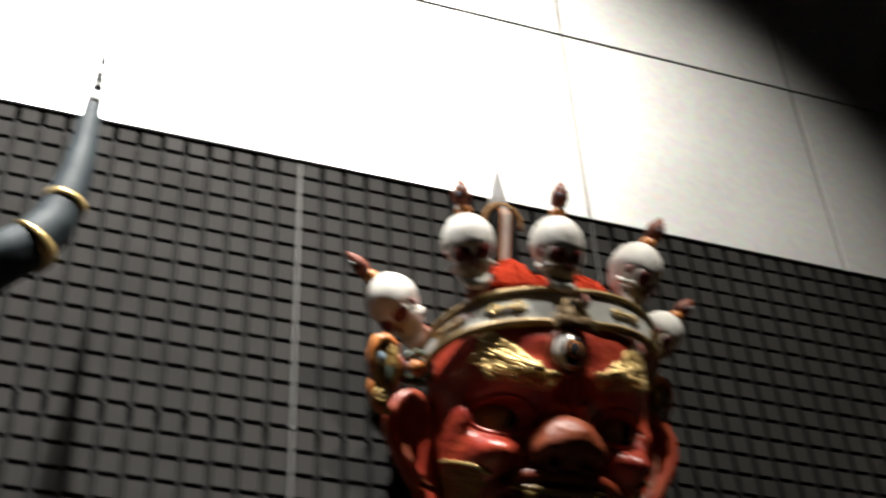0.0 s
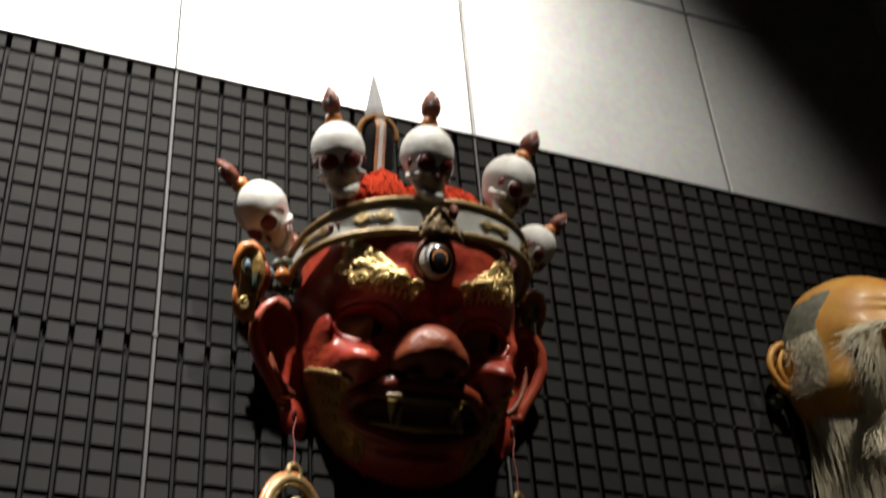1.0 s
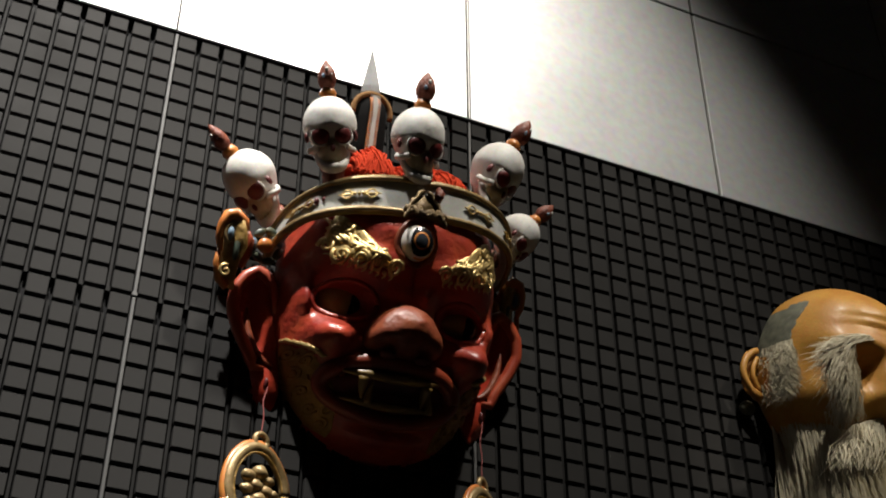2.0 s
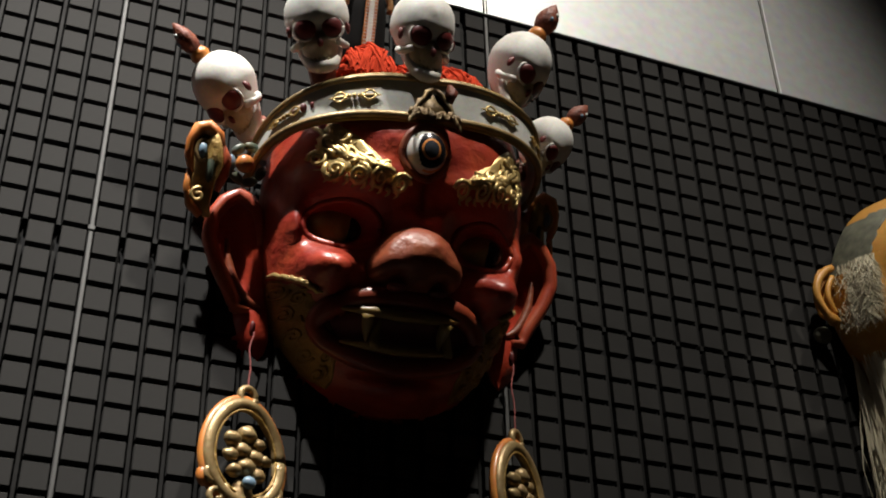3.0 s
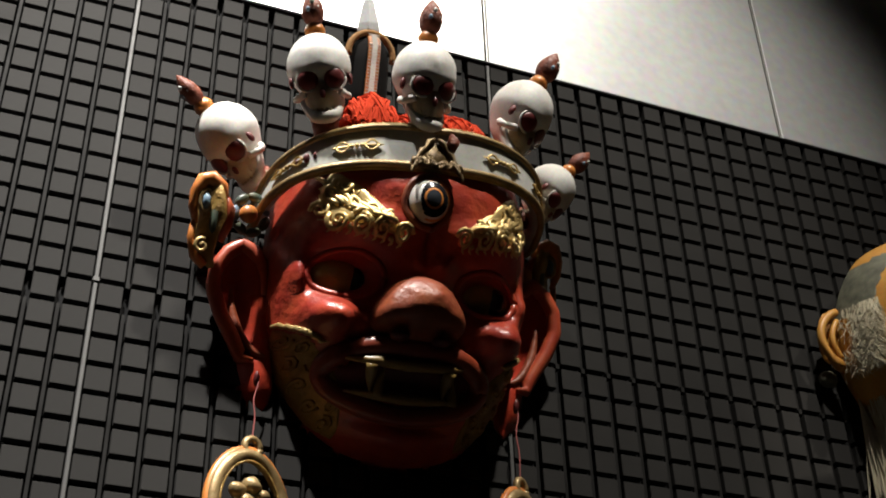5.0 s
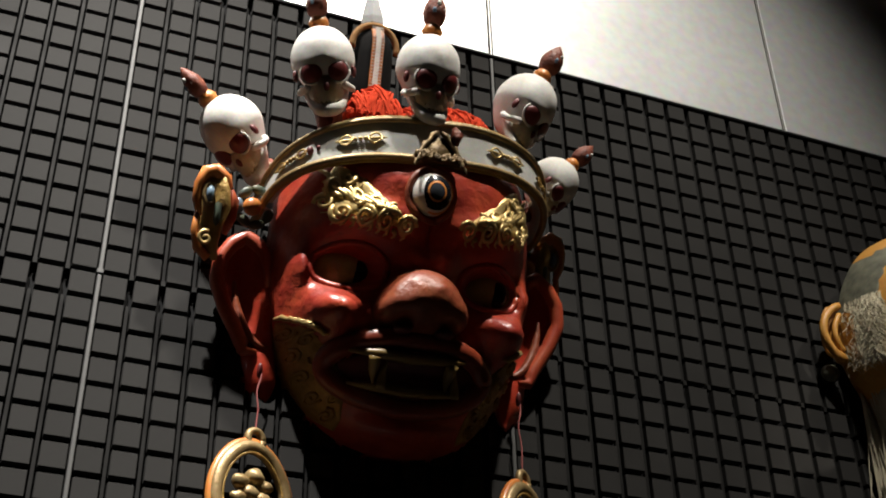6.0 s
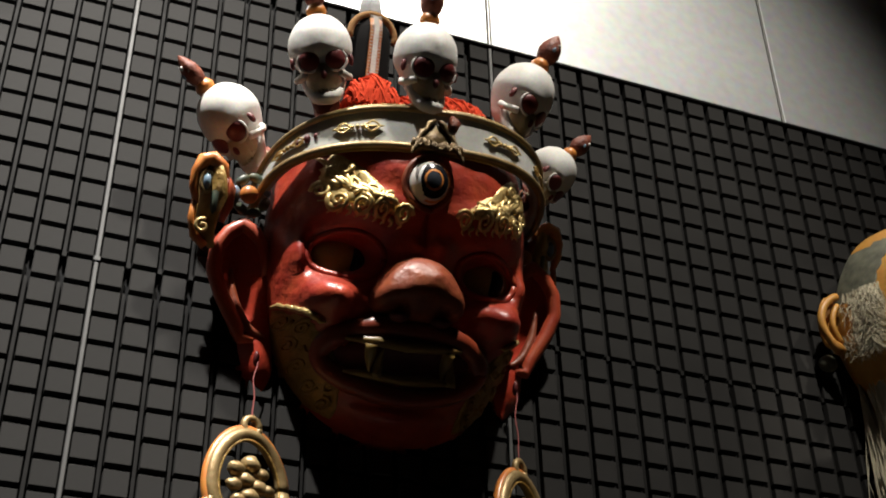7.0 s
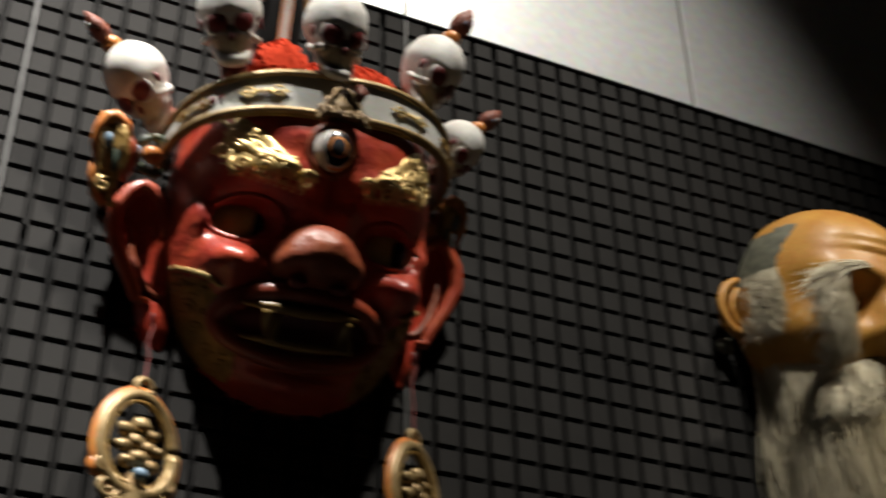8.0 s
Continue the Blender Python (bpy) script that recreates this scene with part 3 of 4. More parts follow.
# ---- skulls of the crown ----
def skull(centre, up, turn, size=1.0):
    """A painted skull with a jewelled knob; up is its axis, turn the degrees by which it looks aside."""
    up = Vector(up).normalized()
    ahead = Vector((math.sin(radians(turn)), -0.12, math.cos(radians(turn))))
    ahead = (ahead - up * ahead.dot(up)).normalized()
    across = up.cross(ahead)
    m = Matrix((across, up, ahead)).transposed().to_4x4()
    m = m @ Matrix.Diagonal((1.02 * size, 1.08 * size, 1.02 * size, 1))
    m.translation = Vector(centre)
    bm = bmesh.new()
    bmesh.ops.create_uvsphere(bm, u_segments=40, v_segments=26, radius=1)
    for v in bm.verts:
        x, y, z = v.co
        k = 1.0
        low = max(0, -y - 0.25)
        sx = 1 - 0.5 * low
        if z > 0:
            k += 0.07 * (bell(x, y, 0.42, -0.25, 0.34, 0.22) + bell(x, y, -0.42, -0.25, 0.34, 0.22))
            k -= 0.06 * (bell(x, y, 0.42, -0.42, 0.26, 0.24) + bell(x, y, -0.42, -0.42, 0.26, 0.24))
        k += 0.015 * noise.noise(v.co * 2.5 + Vector(centre) * 40)
        v.co = Vector((0.0355 * x * k * sx, 0.0365 * y * k * (1 + 0.30 * low), 0.037 * z * k))
    body = part("skull", bm, BONE, mask, "chalk-white painted skull with maroon eye sockets", smooth=True, at=m)
    for s in (-1, 1):
        part("eye_socket", ball(bmesh.new(), (s * 0.0142, -0.0185, 0.0292), (0.0118, 0.0116, 0.0048), 18, 10, pose(0, 0, 0, 12, s * 20, 0)), SOCKET, body, smooth=True)
        part("socket_rim", tube(bmesh.new(), [(s * 0.0142 + 0.0122 * math.cos(a), -0.0182 + 0.0118 * math.sin(a), 0.0306 - abs(0.0122 * math.cos(a) + s * 0.004) * 0.32) for a in (0.1 + k * math.pi / 12 for k in range(25))], 0.0014, 6), BONE, body, smooth=True)
        part("cheekbone", tube(bmesh.new(), [(s * (0.018 + 0.0110 * math.sin(k / 8 * 2.4)), -0.030 - 0.004 * math.sin(k / 8 * 3), 0.0225 - 0.021 * k / 8) for k in range(9)], [0.0042, 0.0042, 0.004, 0.0036, 0.0034, 0.0034, 0.0036, 0.004, 0.0042], 8), BONE, body, smooth=True)
        part("ear_hollow", ball(bmesh.new(), (s * 0.0318, -0.017, 0.014), (0.0030, 0.0065, 0.004), 10, 6), SOCKET, body, smooth=True)
    bm = tube(bmesh.new(), [(0, -0.024, 0.016), (0, -0.037, 0.0175), (0, -0.048, 0.0160)], [0.0175, 0.0165, 0.0150], 16)
    part("upper_jaw", bm, BONE_WORN, body, "stained ivory upper jaw", smooth=True)
    part("face_plate", ball(bmesh.new(), (0, -0.037, 0.0165), (0.0195, 0.019, 0.0150), 18, 12), BONE_WORN, body, "stained ivory lower face", smooth=True)
    part("nose_hole", ball(bmesh.new(), (0, -0.0335, 0.0338), (0.0035, 0.0052, 0.0025), 10, 6), SOCKET, body, smooth=True)
    bm = bmesh.new()
    for row in (0, 1):
        for k in range(8):
            a = radians(-62 + 124 * k / 7)
            ball(bm, (0.0158 * math.sin(a), -0.044 - 0.0062 * row, 0.0160 + 0.0140 * math.cos(a)), (0.0020, 0.0028, 0.0018), 8, 6)
    part("teeth", bm, BONE_WORN, body, smooth=True)
    part("mouth_gap", ball(bmesh.new(), (0, -0.047, 0.018), (0.0150, 0.0015, 0.0128), 14, 8), SOCKET, body, smooth=True)
    jaw = [(math.copysign(1, q) * 0.0205 * abs(q) ** 0.55 if q else 0, -0.057 + 0.026 * abs(q) ** 2.0, 0.0275 - 0.024 * abs(q) ** 1.6) for q in (k / 9 for k in range(-9, 10))]
    part("lower_jaw", tube(bmesh.new(), jaw, [0.0050 + 0.0022 * (1 - abs(k - 9) / 9) for k in range(19)], 8), BONE, body, "white lower jaw", smooth=True)
    part("chin_fill", ball(bmesh.new(), (0, -0.0555, 0.015), (0.017, 0.0065, 0.014), 14, 8), BONE_WORN, body, smooth=True)
    part("stem", tube(bmesh.new(), [(0, -0.056, 0.008), (0, -0.068, 0.002), (0, -0.082, -0.012)], [0.016, 0.014, 0.010], 12), JEWEL, body, "dark red stem", smooth=True)
    knob = part("knob", tube(bmesh.new(), [(0, 0.030, 0.0), (0, 0.037, 0.0), (0, 0.0395, 0), (0, 0.043, 0), (0, 0.047, 0.0)], [0.0105, 0.0105, 0.0118, 0.0105, 0.008], 14), AMBER, body, "orange collar with red-brown jewel", smooth=True)
    part("jewel", tube(bmesh.new(), [(0, 0.044, 0), (0, 0.050, 0.0005), (0, 0.058, 0.001), (0, 0.066, 0.001), (0, 0.073, 0.0006), (0, 0.079, 0), (0, 0.083, 0)], [0.0065, 0.0115, 0.0138, 0.0125, 0.0090, 0.0045, 0.0008], 14, 0.8), JEWEL, body, smooth=True)
    for x, y, mat in ((-0.005, 0.061, BLUE), (0.005, 0.062, WHITE), (0.0, 0.069, WHITE)):
        part("jewel_dot", ball(bmesh.new(), (x, y, 0.0105), (0.0026, 0.0032, 0.002), 8, 6), mat, body, smooth=True)
    return body


for centre, up, turn in (((-0.216, 0.116, -0.014), (-0.76, 0.64, 0.05), -62), ((-0.136, 0.188, 0.072), (-0.24, 0.96, 0.10), -14), ((-0.019, 0.191, 0.108), (-0.02, 1, 0.14), 9),
                         ((0.122, 0.188, 0.068), (0.42, 0.90, 0.08), 38), ((0.187, 0.114, 0.018), (0.66, 0.75, 0.05), 52)):
    skull(centre, up, turn, 0.86 if turn == 52 else 1.03)


# ---- hair, topknot and side ornaments ----
def yarn(cx, cy, cz, wide, tall, deep, count, seed):
    rnd = random.Random(seed)
    bm = bmesh.new()
    for _ in range(count):
        a, b = rnd.uniform(-1, 1), rnd.uniform(-1, 1)
        pts = []
        for k in range(8):
            t = k / 7
            ang = math.pi * (0.05 + 0.9 * t)
            pts.append((cx + wide * (a * 0.8 + 0.35 * math.sin((3 + 2 * b) * t + 9 * b)), cy + tall * math.sin(ang) * math.sqrt(max(0.1, 1 - a * a)) * (0.86 + 0.14 * b) + 0.002 * rnd.uniform(-1, 1), cz + deep * math.cos(ang) + 0.004 * b))
        tube(bm, pts, rnd.uniform(0.0014, 0.0022), 5)
    return bm


for cx, cy, cz, wide, tall, deep, n, seed in ((-0.058, 0.135, 0.030, 0.030, 0.050, 0.026, 150, 1), (0.046, 0.138, 0.030, 0.038, 0.038, 0.026, 150, 2), (0.0, 0.142, 0.015, 0.035, 0.030, 0.022, 90, 5)):
    part("hair_tuft", yarn(cx, cy, cz, wide, tall, deep, n, seed), WOOL, mask, "red wool hair tuft")
scalp = part("scalp", ball(bmesh.new(), (0, 0.095, 0.01), (0.135, 0.05, 0.07), 24, 12), BLACK, mask, "black cloth cap", smooth=True)
knot = part("topknot", tube(bmesh.new(), [(-0.036, 0.165, -0.05), (-0.037, 0.21, -0.05), (-0.038, 0.25, -0.05), (-0.039, 0.272, -0.05), (-0.039, 0.286, -0.05), (-0.04, 0.294, -0.05)], [0.027, 0.0275, 0.0275, 0.0255, 0.018, 0.006], 20), BLACK, mask, "black topknot with striped ribbon and silver spike", smooth=True, at=pose(-0.008, 0.002, 0.0))
part("cord", tube(bmesh.new(), [(-0.039 + 0.0295 * math.cos(a), 0.262 + 0.031 * math.sin(a), -0.036) for a in (-0.15 + k * (math.pi + 0.3) / 20 for k in range(21))], 0.0045, 7), FUZZ, knot, "fuzzy brown cord", smooth=True)
knot_z = lambda y: -0.0215 - 0.020 * max(0.0, (y - 0.262) / 0.032) ** 2
bm = bmesh.new()
rows = [[bm.verts.new((x, 0.176 + 0.0044 * k, knot_z(0.176 + 0.0044 * k) + dz)) for x, dz in ((-0.0455, -0.002), (-0.0455, 0.0006), (-0.0305, 0.0006), (-0.0305, -0.002))] for k in range(27)]
for a, b in zip(rows, rows[1:]):
    for k in range(3):
        bm.faces.new((a[k], a[k + 1], b[k + 1], b[k]))
part("ribbon", bm, AMBER, knot, "red and white striped ribbon")
bm = bmesh.new()
for k in range(26):
    y = 0.176 + 0.0044 * k
    z = -0.0215 - 0.020 * max(0.0, (y - 0.262) / 0.032) ** 2
    for x0, x1, y0, y1 in ((-0.0412, -0.0348, 0.0, 0.0040), (-0.0455, -0.0412, 0.0030, 0.0040), (-0.0348, -0.0305, 0.0030, 0.0040)):
        box(bm, x0, x1, z - 0.0004, z + 0.0013, y0, y1)
        for v in bm.verts[-8:]:
            v.co = Vector((v.co.x, y + v.co.z, v.co.y))
part("ribbon_stripe", bm, WHITE, knot)
bm = tube(bmesh.new(), [(-0.040, 0.286, -0.05), (-0.041, 0.298, -0.05), (-0.042, 0.308, -0.05), (-0.047, 0.368, -0.05)], [0.013, 0.0165, 0.0155, 0.0008], 6)
part("spike", bm, SILVER, knot, "pale silver faceted spike")


def wing(s):
    """A carved leaf that stands beside the ear: a teal and gilt blade, an orange edge, a curl and a blue eye."""
    bm = tube(bmesh.new(), [(-0.214, -0.050, 0.004), (-0.222, -0.036, 0.008), (-0.224, -0.014, 0.010), (-0.222, 0.008, 0.012), (-0.223, 0.026, 0.014), (-0.227, 0.040, 0.014), (-0.230, 0.050, 0.013)], [0.004, 0.012, 0.016, 0.019, 0.020, 0.015, 0.005], 18, 0.42)
    for v in bm.verts:
        v.co += Vector((0.002 * math.sin(v.co.y * 200), 0, 0.002 * math.sin(v.co.y * 310 + v.co.x * 90)))
    leaf = part("wing_ornament", bm if s < 0 else mirrored(bm), OLDGOLD, mask, "teal and gilt carved leaf with orange edge beside the ear", smooth=True)
    for name, mat, pts, radii in (("edge", AMBER, [(-0.238, -0.004, 0.012), (-0.243, 0.014, 0.014), (-0.243, 0.032, 0.016), (-0.236, 0.047, 0.017), (-0.226, 0.050, 0.018), (-0.214, 0.042, 0.018), (-0.209, 0.030, 0.017)], [0.003, 0.0055, 0.006, 0.0085, 0.009, 0.0075, 0.005]),
                                  ("inner_edge", ROSE, [(-0.210, 0.034, 0.016), (-0.203, 0.018, 0.016), (-0.203, 0.0, 0.014), (-0.207, -0.020, 0.010)], [0.004, 0.0075, 0.007, 0.003]),
                                  ("lower_edge", AMBER, [(-0.240, 0.0, 0.012), (-0.241, -0.020, 0.012), (-0.235, -0.040, 0.010), (-0.222, -0.050, 0.008)], [0.0035, 0.0045, 0.0055, 0.005]),
                                  ("curl", GOLD, [(x, y, 0.019) for x, y in spiral(-0.229, -0.030, 0.009, 1.3, 1.2, 1)], 0.0022),
                                  ("eye_rim", WORNGOLD, [(-0.230 + 0.0068 * math.cos(a), 0.022 + 0.0125 * math.sin(a), 0.0205) for a in (k * math.pi / 10 for k in range(21))], 0.0024),
                                  ("leaf_eye", BLUE, [(-0.230, 0.012, 0.019), (-0.230, 0.018, 0.021), (-0.230, 0.026, 0.021), (-0.230, 0.032, 0.019)], [0.002, 0.0048, 0.0048, 0.002]),
                                  ("teal_vein", TEAL, [(-0.216, -0.030, 0.016), (-0.218, -0.008, 0.019), (-0.217, 0.010, 0.020), (-0.214, 0.026, 0.019)], [0.002, 0.006, 0.007, 0.003])):
        bm = tube(bmesh.new(), pts, radii, 10)
        part(name, bm if s < 0 else mirrored(bm), mat, leaf, smooth=True)
    return leaf


for s in (-1, 1):
    wv = wing(s)
    wv.matrix_basis = pose(-0.024, 0.0, -0.030) if s > 0 else pose(-0.010, -0.006, 0.020)
    at = pose(-0.020, -0.006, -0.042) if s > 0 else pose(0, 0, 0)
    fl = part("flower_ornament", ball(bmesh.new(), (s * 0.190, 0.010, 0.036), (0.011, 0.011, 0.009), 14, 8), AMBER, mask, "orange bud with blue petals", smooth=True, at=at)
    for k in range(7):
        a = 0.5 + k * math.pi / 3.5
        part("petal", ball(bmesh.new(), (s * (0.186 - 0.018 * math.cos(a)), 0.012 + 0.021 * math.sin(a), 0.028), (0.006, 0.010, 0.004), 12, 7, pose(0, 0, 0, 0, 0, s * math.degrees(-a))), BLUE if k in (0, 3) else TEAL, fl, smooth=True)


# ---- earrings on threads ----
def earring(top, length, turn):
    """A gilt oval pendant with beads, hung by a thread from the ear; top is the hole in the lobe."""
    thing = new("earring")
    thing.matrix_basis = Matrix.Translation(top)
    tagged(thing, "gilt oval earring with orange edge hung on red thread", "earring", "earrings of the red mask")
    part("thread", tube(bmesh.new(), [(0.003 * math.sin(k * 1.1) * (1 - k / 10), 0, 0.012 - (length + 0.012) * k / 10) for k in range(11)], 0.0009, 5), THREAD, thing)
    spin = pose(0, 0, -length, 0, 0, turn)
    part("loop", tube(bmesh.new(), [(0.0095 * math.cos(a), 0, -0.010 + 0.0105 * math.sin(a)) for a in (k * math.pi / 10 for k in range(21))], 0.0042, 8), WORNGOLD, thing, smooth=True, at=spin)
    oval = lambda a, r: (r * 0.044 * math.cos(a) * (1 - 0.12 * math.sin(a)), 0.056 * r * math.sin(a) - 0.076)
    ring = part("ring", tube(bmesh.new(), [(oval(a, 1)[0], 0, oval(a, 1)[1]) for a in (k * math.pi / 20 for k in range(41))], 0.0075, 10), WORNGOLD, thing, "gilt oval ring", smooth=True, at=spin)
    part("edge", tube(bmesh.new(), [(oval(a, 1.12)[0], 0.002, oval(a, 1.12)[1]) for a in (k * math.pi / 20 for k in range(41))], 0.0052, 8), AMBER, ring, "orange painted edge", smooth=True)
    part("inner_edge", tube(bmesh.new(), [(oval(a, 0.86)[0], -0.004, oval(a, 0.86)[1]) for a in (k * math.pi / 20 for k in range(41))], 0.0016, 6), OLDGOLD, ring, smooth=True)
    beads = [(-0.018, -0.066, 0.0105), (0.0, -0.056, 0.0115), (0.014, -0.064, 0.0085), (-0.006, -0.076, 0.011), (0.010, -0.080, 0.011), (-0.019, -0.084, 0.009), (0.023, -0.080, 0.008), (0.0, -0.093, 0.012), (-0.013, -0.100, 0.009), (0.014, -0.099, 0.010)]
    for x, z, r in beads:
        part("bead", lump(bmesh.new(), (x, -0.004, z), (r, r * 0.8, r * 0.8), 900 * x + 70 * z), WORNGOLD, ring, smooth=True)
    part("drop", ball(bmesh.new(), (0, 0, -0.134), (0.016, 0.008, 0.030), 12, 8), WORNGOLD, ring, "gilt drop under the ring", smooth=True)
    for s in (-1, 1):
        for cx, cz, r, h in ((0.030, -0.132, 0.015, 1), (0.018, -0.154, 0.012, -1), (0.038, -0.112, 0.009, -1)):
            part("scroll", tube(bmesh.new(), [(s * px, -0.002, pz) for px, pz in spiral(cx, cz, r, 1.5, 2, h)], [0.0045 - 0.002 * i / 16 for i in range(17)], 8), WORNGOLD, ring, smooth=True)
    part("blue_bead", ball(bmesh.new(), (0.002, -0.010, -0.112), (0.008, 0.006, 0.007), 12, 8), BLUE, ring, "pale blue bead", smooth=True)
    for s in (-1, 1):
        part("orange_tassel", ball(bmesh.new(), (s * 0.044, 0.003, -0.112), (0.009, 0.007, 0.012), 10, 8), AMBER, ring, smooth=True)


earring(MASK_AT @ Vector((-0.160, -0.180, 0.042)), 0.072, 20)
earring(MASK_AT @ Vector((0.152, -0.176, 0.042)), 0.088, 34)

# ---- the old man's mask ----
ELEAN = 14
ELDER_AT = Matrix(((1, 0, 0, 1.126), (0, -math.sin(radians(ELEAN)), -math.cos(radians(ELEAN)), -0.040), (0, math.cos(radians(ELEAN)), -math.sin(radians(ELEAN)), 2.408), (0, 0, 0, 1)))
elder = new("elder_mask")
elder.matrix_basis = ELDER_AT
tagged(elder, "bald ochre old man mask with white fur beard on wall", "mask")
ELDER_BUMPS = [(0.05, 0.03, 0.05, 0.016, 0.012), (0.050, -0.006, 0.030, 0.024, -0.046), (0.088, -0.055, 0.028, 0.024, 0.020), (0, -0.03, 0.018, 0.035, 0.03), (0, -0.055, 0.026, 0.016, 0.022),
               (0.11, 0.0, 0.02, 0.04, -0.012), (0, 0.09, 0.08, 0.05, 0.012), (0, -0.105, 0.06, 0.02, -0.012), (0, 0.062, 0.07, 0.004, -0.004), (0, 0.078, 0.07, 0.004, -0.004)]
bm, elder_z = shell(0.135, -0.185, 0.165, 0.135, ELDER_BUMPS, lambda y: max(-0.03, (-0.034 - 0.242 * y) / 0.97), narrow=0.36, power=2.2)
bald = part("face", bm, SKIN, elder, "glossy ochre painted bald face", smooth=True)
bald.data.materials.append(GREYHAIR)
for p in bald.data.polygons:
    c = p.center
    if 0.022 < c.y < 0.112 and abs(c.x) > 0.08 and c.z < 0.045:
        p.material_index = 1
for s in (-1, 1):
    eye = part("eye", ball(bmesh.new(), (s * 0.050, -0.008, elder_z(s * 0.050, -0.008) - 0.002), (0.024, 0.017, 0.014), 16, 10), INK, elder, "dark eye in a deep socket", smooth=True)
    part("temple_hair", patch(elder_z, lambda u, v, s=s: ((0.945 + 0.05 * u + 0.012 * noise.noise(Vector((9 * v, 2 * u, s)))) * 0.135 * s * math.cos(radians(14 + 34 * v)), -0.01 + (0.945 + 0.05 * u + 0.012 * noise.noise(Vector((9 * v, 2 * u, s)))) * 0.175 * math.sin(radians(14 + 34 * v))), 10, 14, 0.0025, 0.002), GREYHAIR, elder, "grey-green painted hair on the temple", smooth=True)


def elder_ear():
    bm = tube(bmesh.new(), [(-0.140 - 0.030 * math.sin(math.pi * k / 20) ** 0.7, 0.035 - 0.085 * k / 20, -0.004 + 0.012 * k / 20) for k in range(21)], [0.0055] * 18 + [0.007, 0.0085, 0.006], 8)
    ball(bm, (-0.148, -0.002, -0.012), (0.018, 0.038, 0.005), 14, 10)
    tube(bm, [(-0.140 - 0.011 * math.sin(math.pi * k / 12), 0.022 - 0.058 * k / 12, -0.003 + 0.008 * k / 12) for k in range(13)], 0.0042, 7)
    return bm


for s in (-1, 1):
    part("ear", sided(elder_ear, s), SKIN, elder, "small ochre ear", smooth=True)


def fur(count, root, way, length, seed, thick=0.0011):
    """Many fine hairs that start at root(a, b) and run along way(a, b)."""
    rnd = random.Random(seed)
    bm = bmesh.new()
    for _ in range(count):
        a, b = rnd.random(), rnd.random()
        p, d = Vector(root(a, b)), Vector(way(a, b)).normalized()
        n = length * rnd.uniform(0.6, 1.1)
        w, q = rnd.uniform(0.003, 0.013), rnd.uniform(0, 6.28)
        jit = Vector((rnd.uniform(-1, 1), rnd.uniform(-1, 1), rnd.uniform(-1, 1))) * 0.12
        d = (d + jit).normalized()
        pts = [p + d * n * t + Vector((w * math.sin(q + 5 * t) * t, 0, w * math.cos(q + 4 * t) * t)) + Vector((0, -0.10 * n * t * t, 0)) for t in (0, 0.25, 0.5, 0.75, 1)]
        tube(bm, pts, [thick * r for r in (1, 1, 0.9, 0.7, 0.25)], 3)
    return bm


for s in (-1, 1):
    part("eyebrow", fur(1700, lambda a, b: (s * (0.026 + 0.050 * a ** 0.35), 0.042 - 0.030 * a ** 3 - 0.008 * b, elder_z(s * (0.026 + 0.050 * a ** 0.35), 0.038 - 0.030 * a ** 3) + 0.001), lambda a, b: (s * (0.9 * (1 - a) ** 2 - 0.05), -0.25 - 1.9 * a, 0.10), 0.115, 11, 0.0008), FUR, elder, "long white fur eyebrow")
    part("sideburn", fur(1500, lambda a, b: (s * (0.122 + 0.011 * a), 0.040 - 0.065 * b, elder_z(s * (0.120 + 0.014 * a), 0.03 - 0.065 * b) + 0.001), lambda a, b: (s * (0.25 - 0.3 * a), -1, 0.3), 0.042, 12, 0.0006), FUR, elder, "white fur sideburn by the ear")
    part("moustache", fur(380, lambda a, b: (s * (0.004 + 0.05 * a), -0.080 - 0.012 * b - 0.02 * a, elder_z(s * (0.01 + 0.05 * a), -0.085) + 0.002), lambda a, b: (s * (0.5 + 0.4 * a), -1, 0.25), 0.09, 13), FUR, elder, "white fur moustache")
    part("ear_knot", ball(bmesh.new(), (s * 0.152, -0.062, -0.012), (0.014, 0.012, 0.010), 14, 8), GREYHAIR, elder, "grey cloth knot under the ear", smooth=True)
part("beard", fur(8500, lambda a, b: ((2 * a - 1) * (0.116 - 0.034 * b), -0.096 + 0.010 * abs(2 * a - 1) - 0.080 * b - 0.02 * math.cos(3.14 * (a - 0.5)), max(0.0, elder_z((2 * a - 1) * (0.116 - 0.034 * b), -0.100 + 0.010 * abs(2 * a - 1) - 0.070 * b)) + 0.001), lambda a, b: (-(2 * a - 1) * 0.04, -1, 0.34), 0.27, 14, 0.0009), FUR, elder, "long white fur beard")

# ---- the horned mask ----
horned = new("horned_mask")
horned.matrix_basis = pose(-0.462, -0.1, 2.26)
tagged(horned, "dark red mask with ringed blue-grey horn on the tiled wall", "mask")
bm, horned_z = shell(0.11, -0.16, 0.10, 0.11, [(0.05, 0.0, 0.04, 0.02, 0.012)], lambda y: -0.09)
part("face", bm, SOCKET, horned, "dark maroon painted face", smooth=True, at=pose(-0.035, 0, 0, 90, 0, 0))
line = [(0.03, -0.085, 0.06), (0.065, -0.098, 0.085), (0.091, -0.100, 0.108), (0.108, -0.100, 0.140), (0.119, -0.100, 0.180), (0.126, -0.100, 0.225), (0.130, -0.100, 0.275), (0.131, -0.100, 0.330), (0.134, -0.100, 0.395), (0.136, -0.100, 0.465), (0.140, -0.100, 0.550)]
wide = [0.034, 0.033, 0.031, 0.028, 0.025, 0.0215, 0.018, 0.0145, 0.0078, 0.005, 0.0008]
curve = []
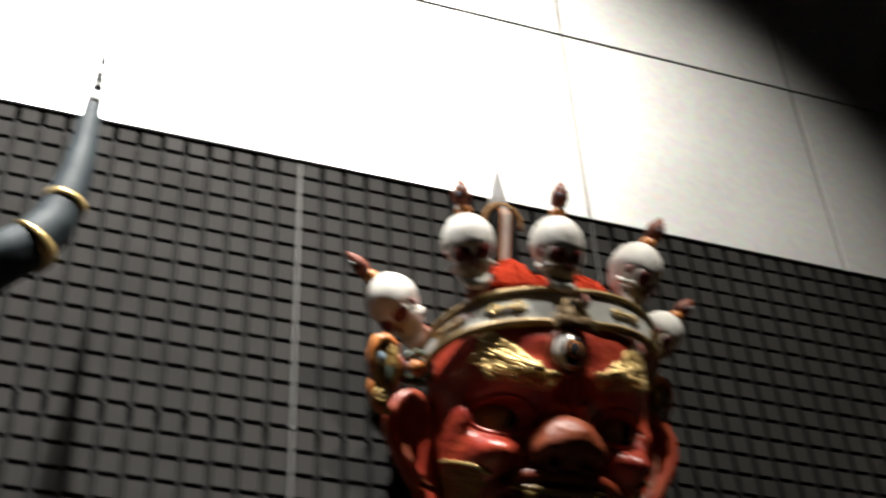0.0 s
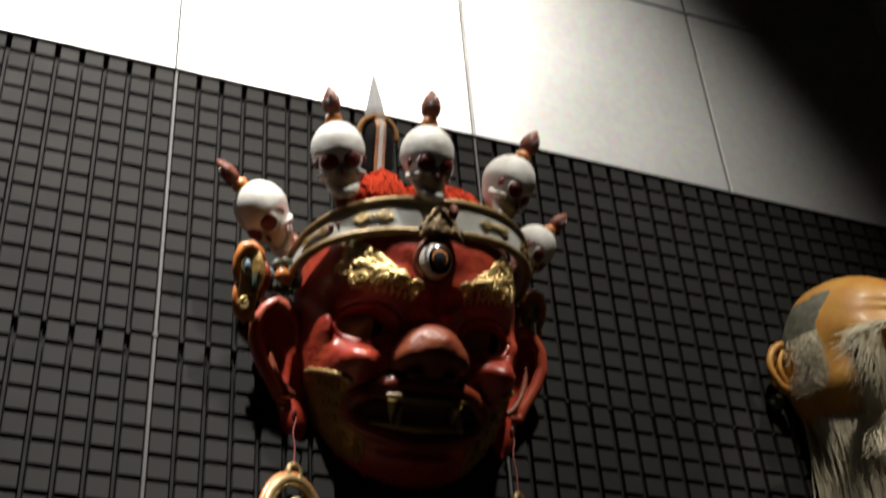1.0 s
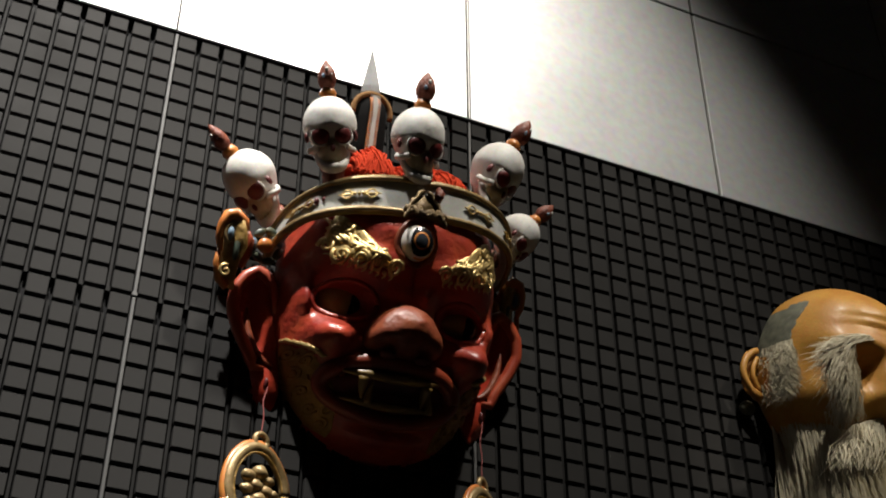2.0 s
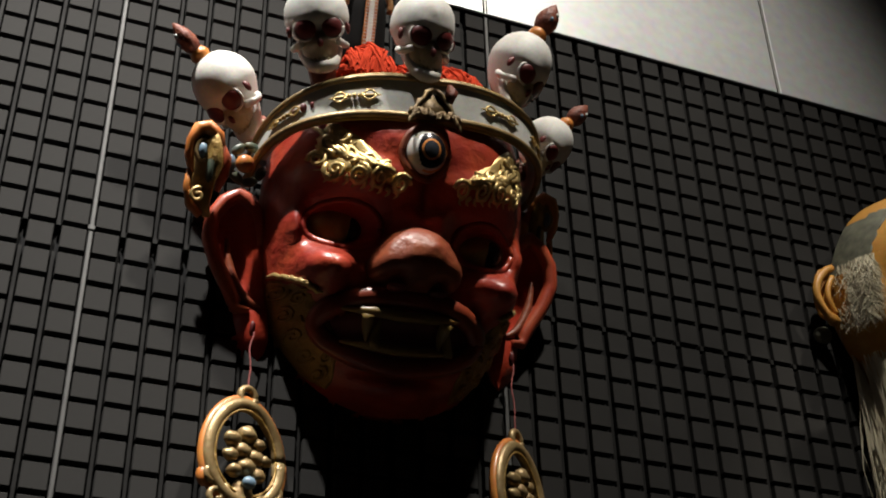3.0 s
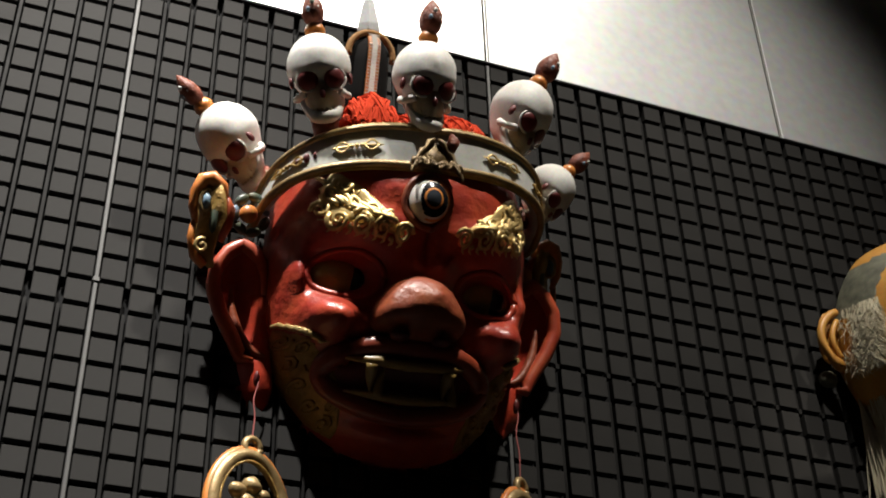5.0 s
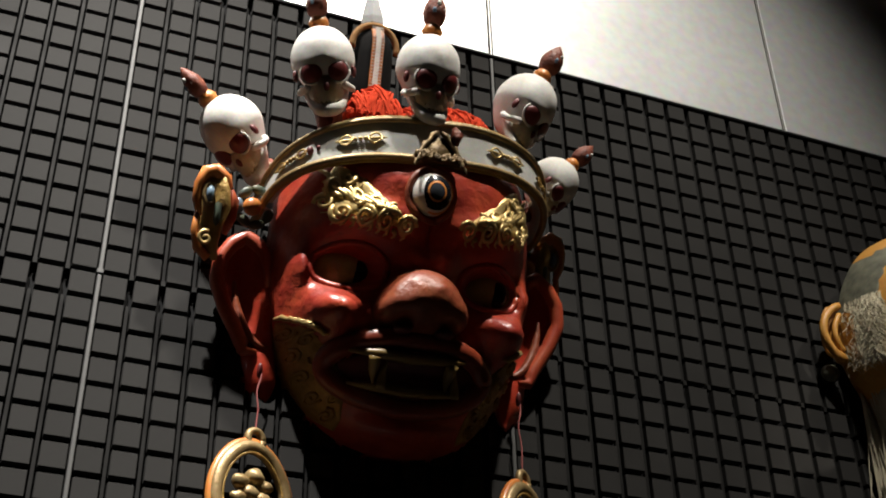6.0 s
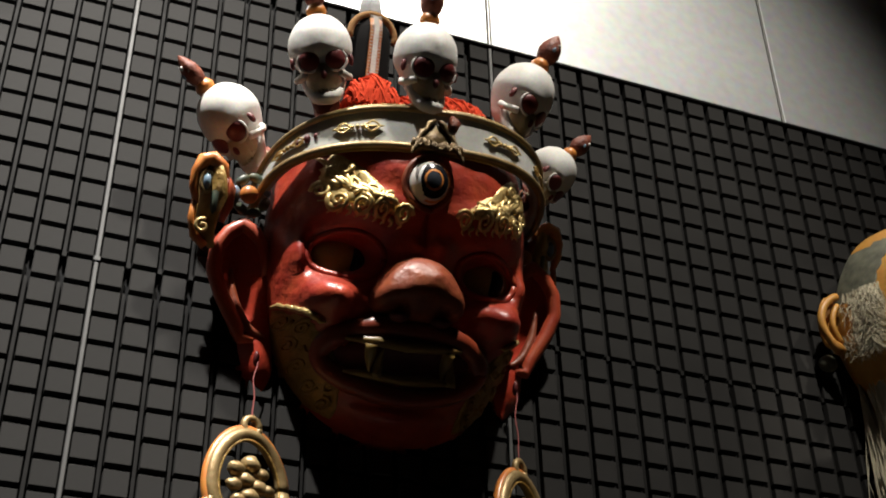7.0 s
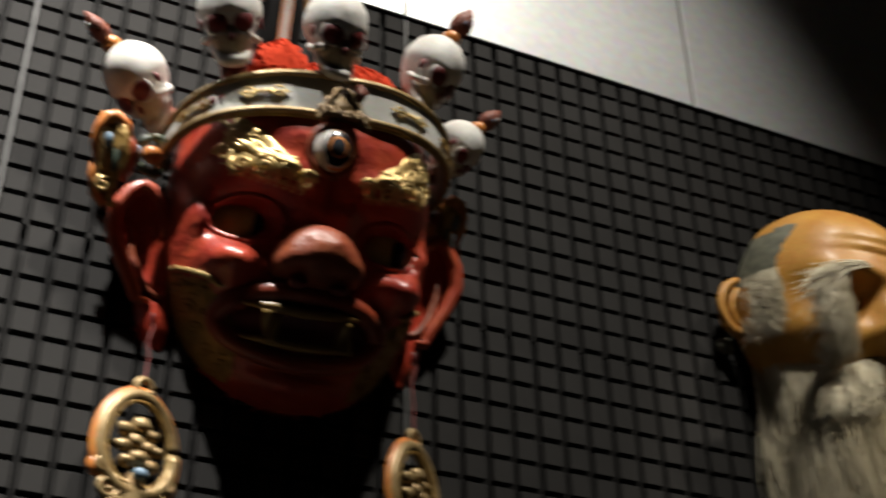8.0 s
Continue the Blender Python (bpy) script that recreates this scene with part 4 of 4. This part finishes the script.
for k in range(51):
    s = k / 5
    curve.append((tuple(float(np.interp(s, range(11), [p[j] for p in line])) for j in range(3)), float(np.interp(s, range(11), wide))))
horn = part("horn", tube(bmesh.new(), [p for p, _ in curve], [r for _, r in curve], 16), HORN, horned, "blue-grey painted curved horn", smooth=True)
for k, mat, grow in ((10, GOLD, 1.1), (20, GOLD, 1.1), (38, SILVER, 1.1), (40, INK, 1.12), (42, SILVER, 1.1), (44, INK, 1.12), (46, SILVER, 1.15)):
    part("horn_ring", tube(bmesh.new(), [Vector(curve[k - 1][0]).lerp(Vector(curve[k][0]), 0.3), curve[k][0], Vector(curve[k][0]).lerp(Vector(curve[k + 1][0]), 0.5 if mat is GOLD else 0.9)], [curve[k][1] * grow] * 3, 16), mat, horn, smooth=True)

# fine printed lines on one white panel
for k in range(4):
    tagged(boxed("vent_slot", (-0.500 + 0.035 + 0.012 * k, -0.500 + 0.095, -0.0006, 0.0006, Z0 + 0.268 + 0.011 * k, Z0 + 0.270 + 0.011 * k), ALU, upper), "thin grey slot in the panel")

# ---- pieces of the grid wall ----
grid = tagged(boxed("wall_grid", (X0, X1, 0.011, 0.0138, 0.3, Z0 - 0.0005), BACKING), "grey square tiles in black grooves with metal strips", "wall panelling", kind="structure")
trim = boxed("top_trim", (X0, X1, -0.0035, 0.0108, Z0 - 0.0035, Z0 - 0.0006), BACKING, grid)
G = 0.0034                        # half a level groove; the upright ones are wider
cell = bmesh.new()
box(cell, 0.0043, P - 0.0043, 0, 0.0108, G, P - G, 0.0006)
tile_mesh = bpy.data.meshes.new("tile")
cell.to_mesh(tile_mesh)
cell.free()
tile_mesh.materials.append(TILE)
corners, faces = [], []
unit_v = [v.co.copy() for v in tile_mesh.vertices]
unit_f = [tuple(p.vertices) for p in tile_mesh.polygons]
rnd = random.Random(4)
for c in range(-30, 70):
    for r in range(1, 43):
        x, z = c * P, Z0 - r * P
        shift = Vector((rnd.uniform(-1, 1) * 0.0003, rnd.uniform(-1, 1) * 0.0005, rnd.uniform(-1, 1) * 0.0003))
        if -4 <= c <= 8 and r <= 23:
            ob = new("tile", tile_mesh)
            ob.parent, ob.matrix_basis = grid, pose(x + shift.x, shift.y, z + shift.z)
        elif c >= -20 and (c <= 60) and r <= 32:
            base = len(corners)
            corners += [tuple(v + Vector((x, 0, z)) + shift) for v in unit_v]
            faces += [tuple(base + k for k in f) for f in unit_f]
rest = bpy.data.meshes.new("tile_field")
rest.from_pydata(corners, [], faces)
rest.materials.append(TILE)
field = tagged(new("tile_field", rest), kind="stuff")
field.parent = grid
field["label"] = "many grey square tiles"

# metal strips standing in the upright grooves, in lengths of one panel with a gap of a cell between
strip = bpy.data.meshes.new("strip")
bm = box(bmesh.new(), -0.0022, 0.0022, 0.0050, 0.0105, -13 * P + 0.002, 0, 0.0004)
box(bm, -0.0024, 0.0024, 0.001, 0.0105, -13 * P - 0.003, -13 * P + 0.004)
bm.to_mesh(strip)
bm.free()
strip.materials.append(STEEL)
bar = bpy.data.meshes.new("seam_bar")
bm = box(bmesh.new(), -0.0025, 0.0025, -0.0010, 0.0105, -14 * P + 0.0015, 0, 0.0008)
box(bm, -0.0040, 0.0040, -0.0015, 0.0105, -14 * P + 0.0016, -14 * P + 0.008, 0.0008)
bm.to_mesh(bar)
bm.free()
bar.materials.append(BARMETAL)
for c in range(-16, 50):
    for row in (0, 1):
        whole = c % N == 0 and c < 2 * N
        ob = new("seam_bar" if whole else "strip", bar if whole else strip)
        ob.parent = grid
        ob.matrix_basis = pose(c * P, 0, Z0 - row * W - (0.004 if whole else P))
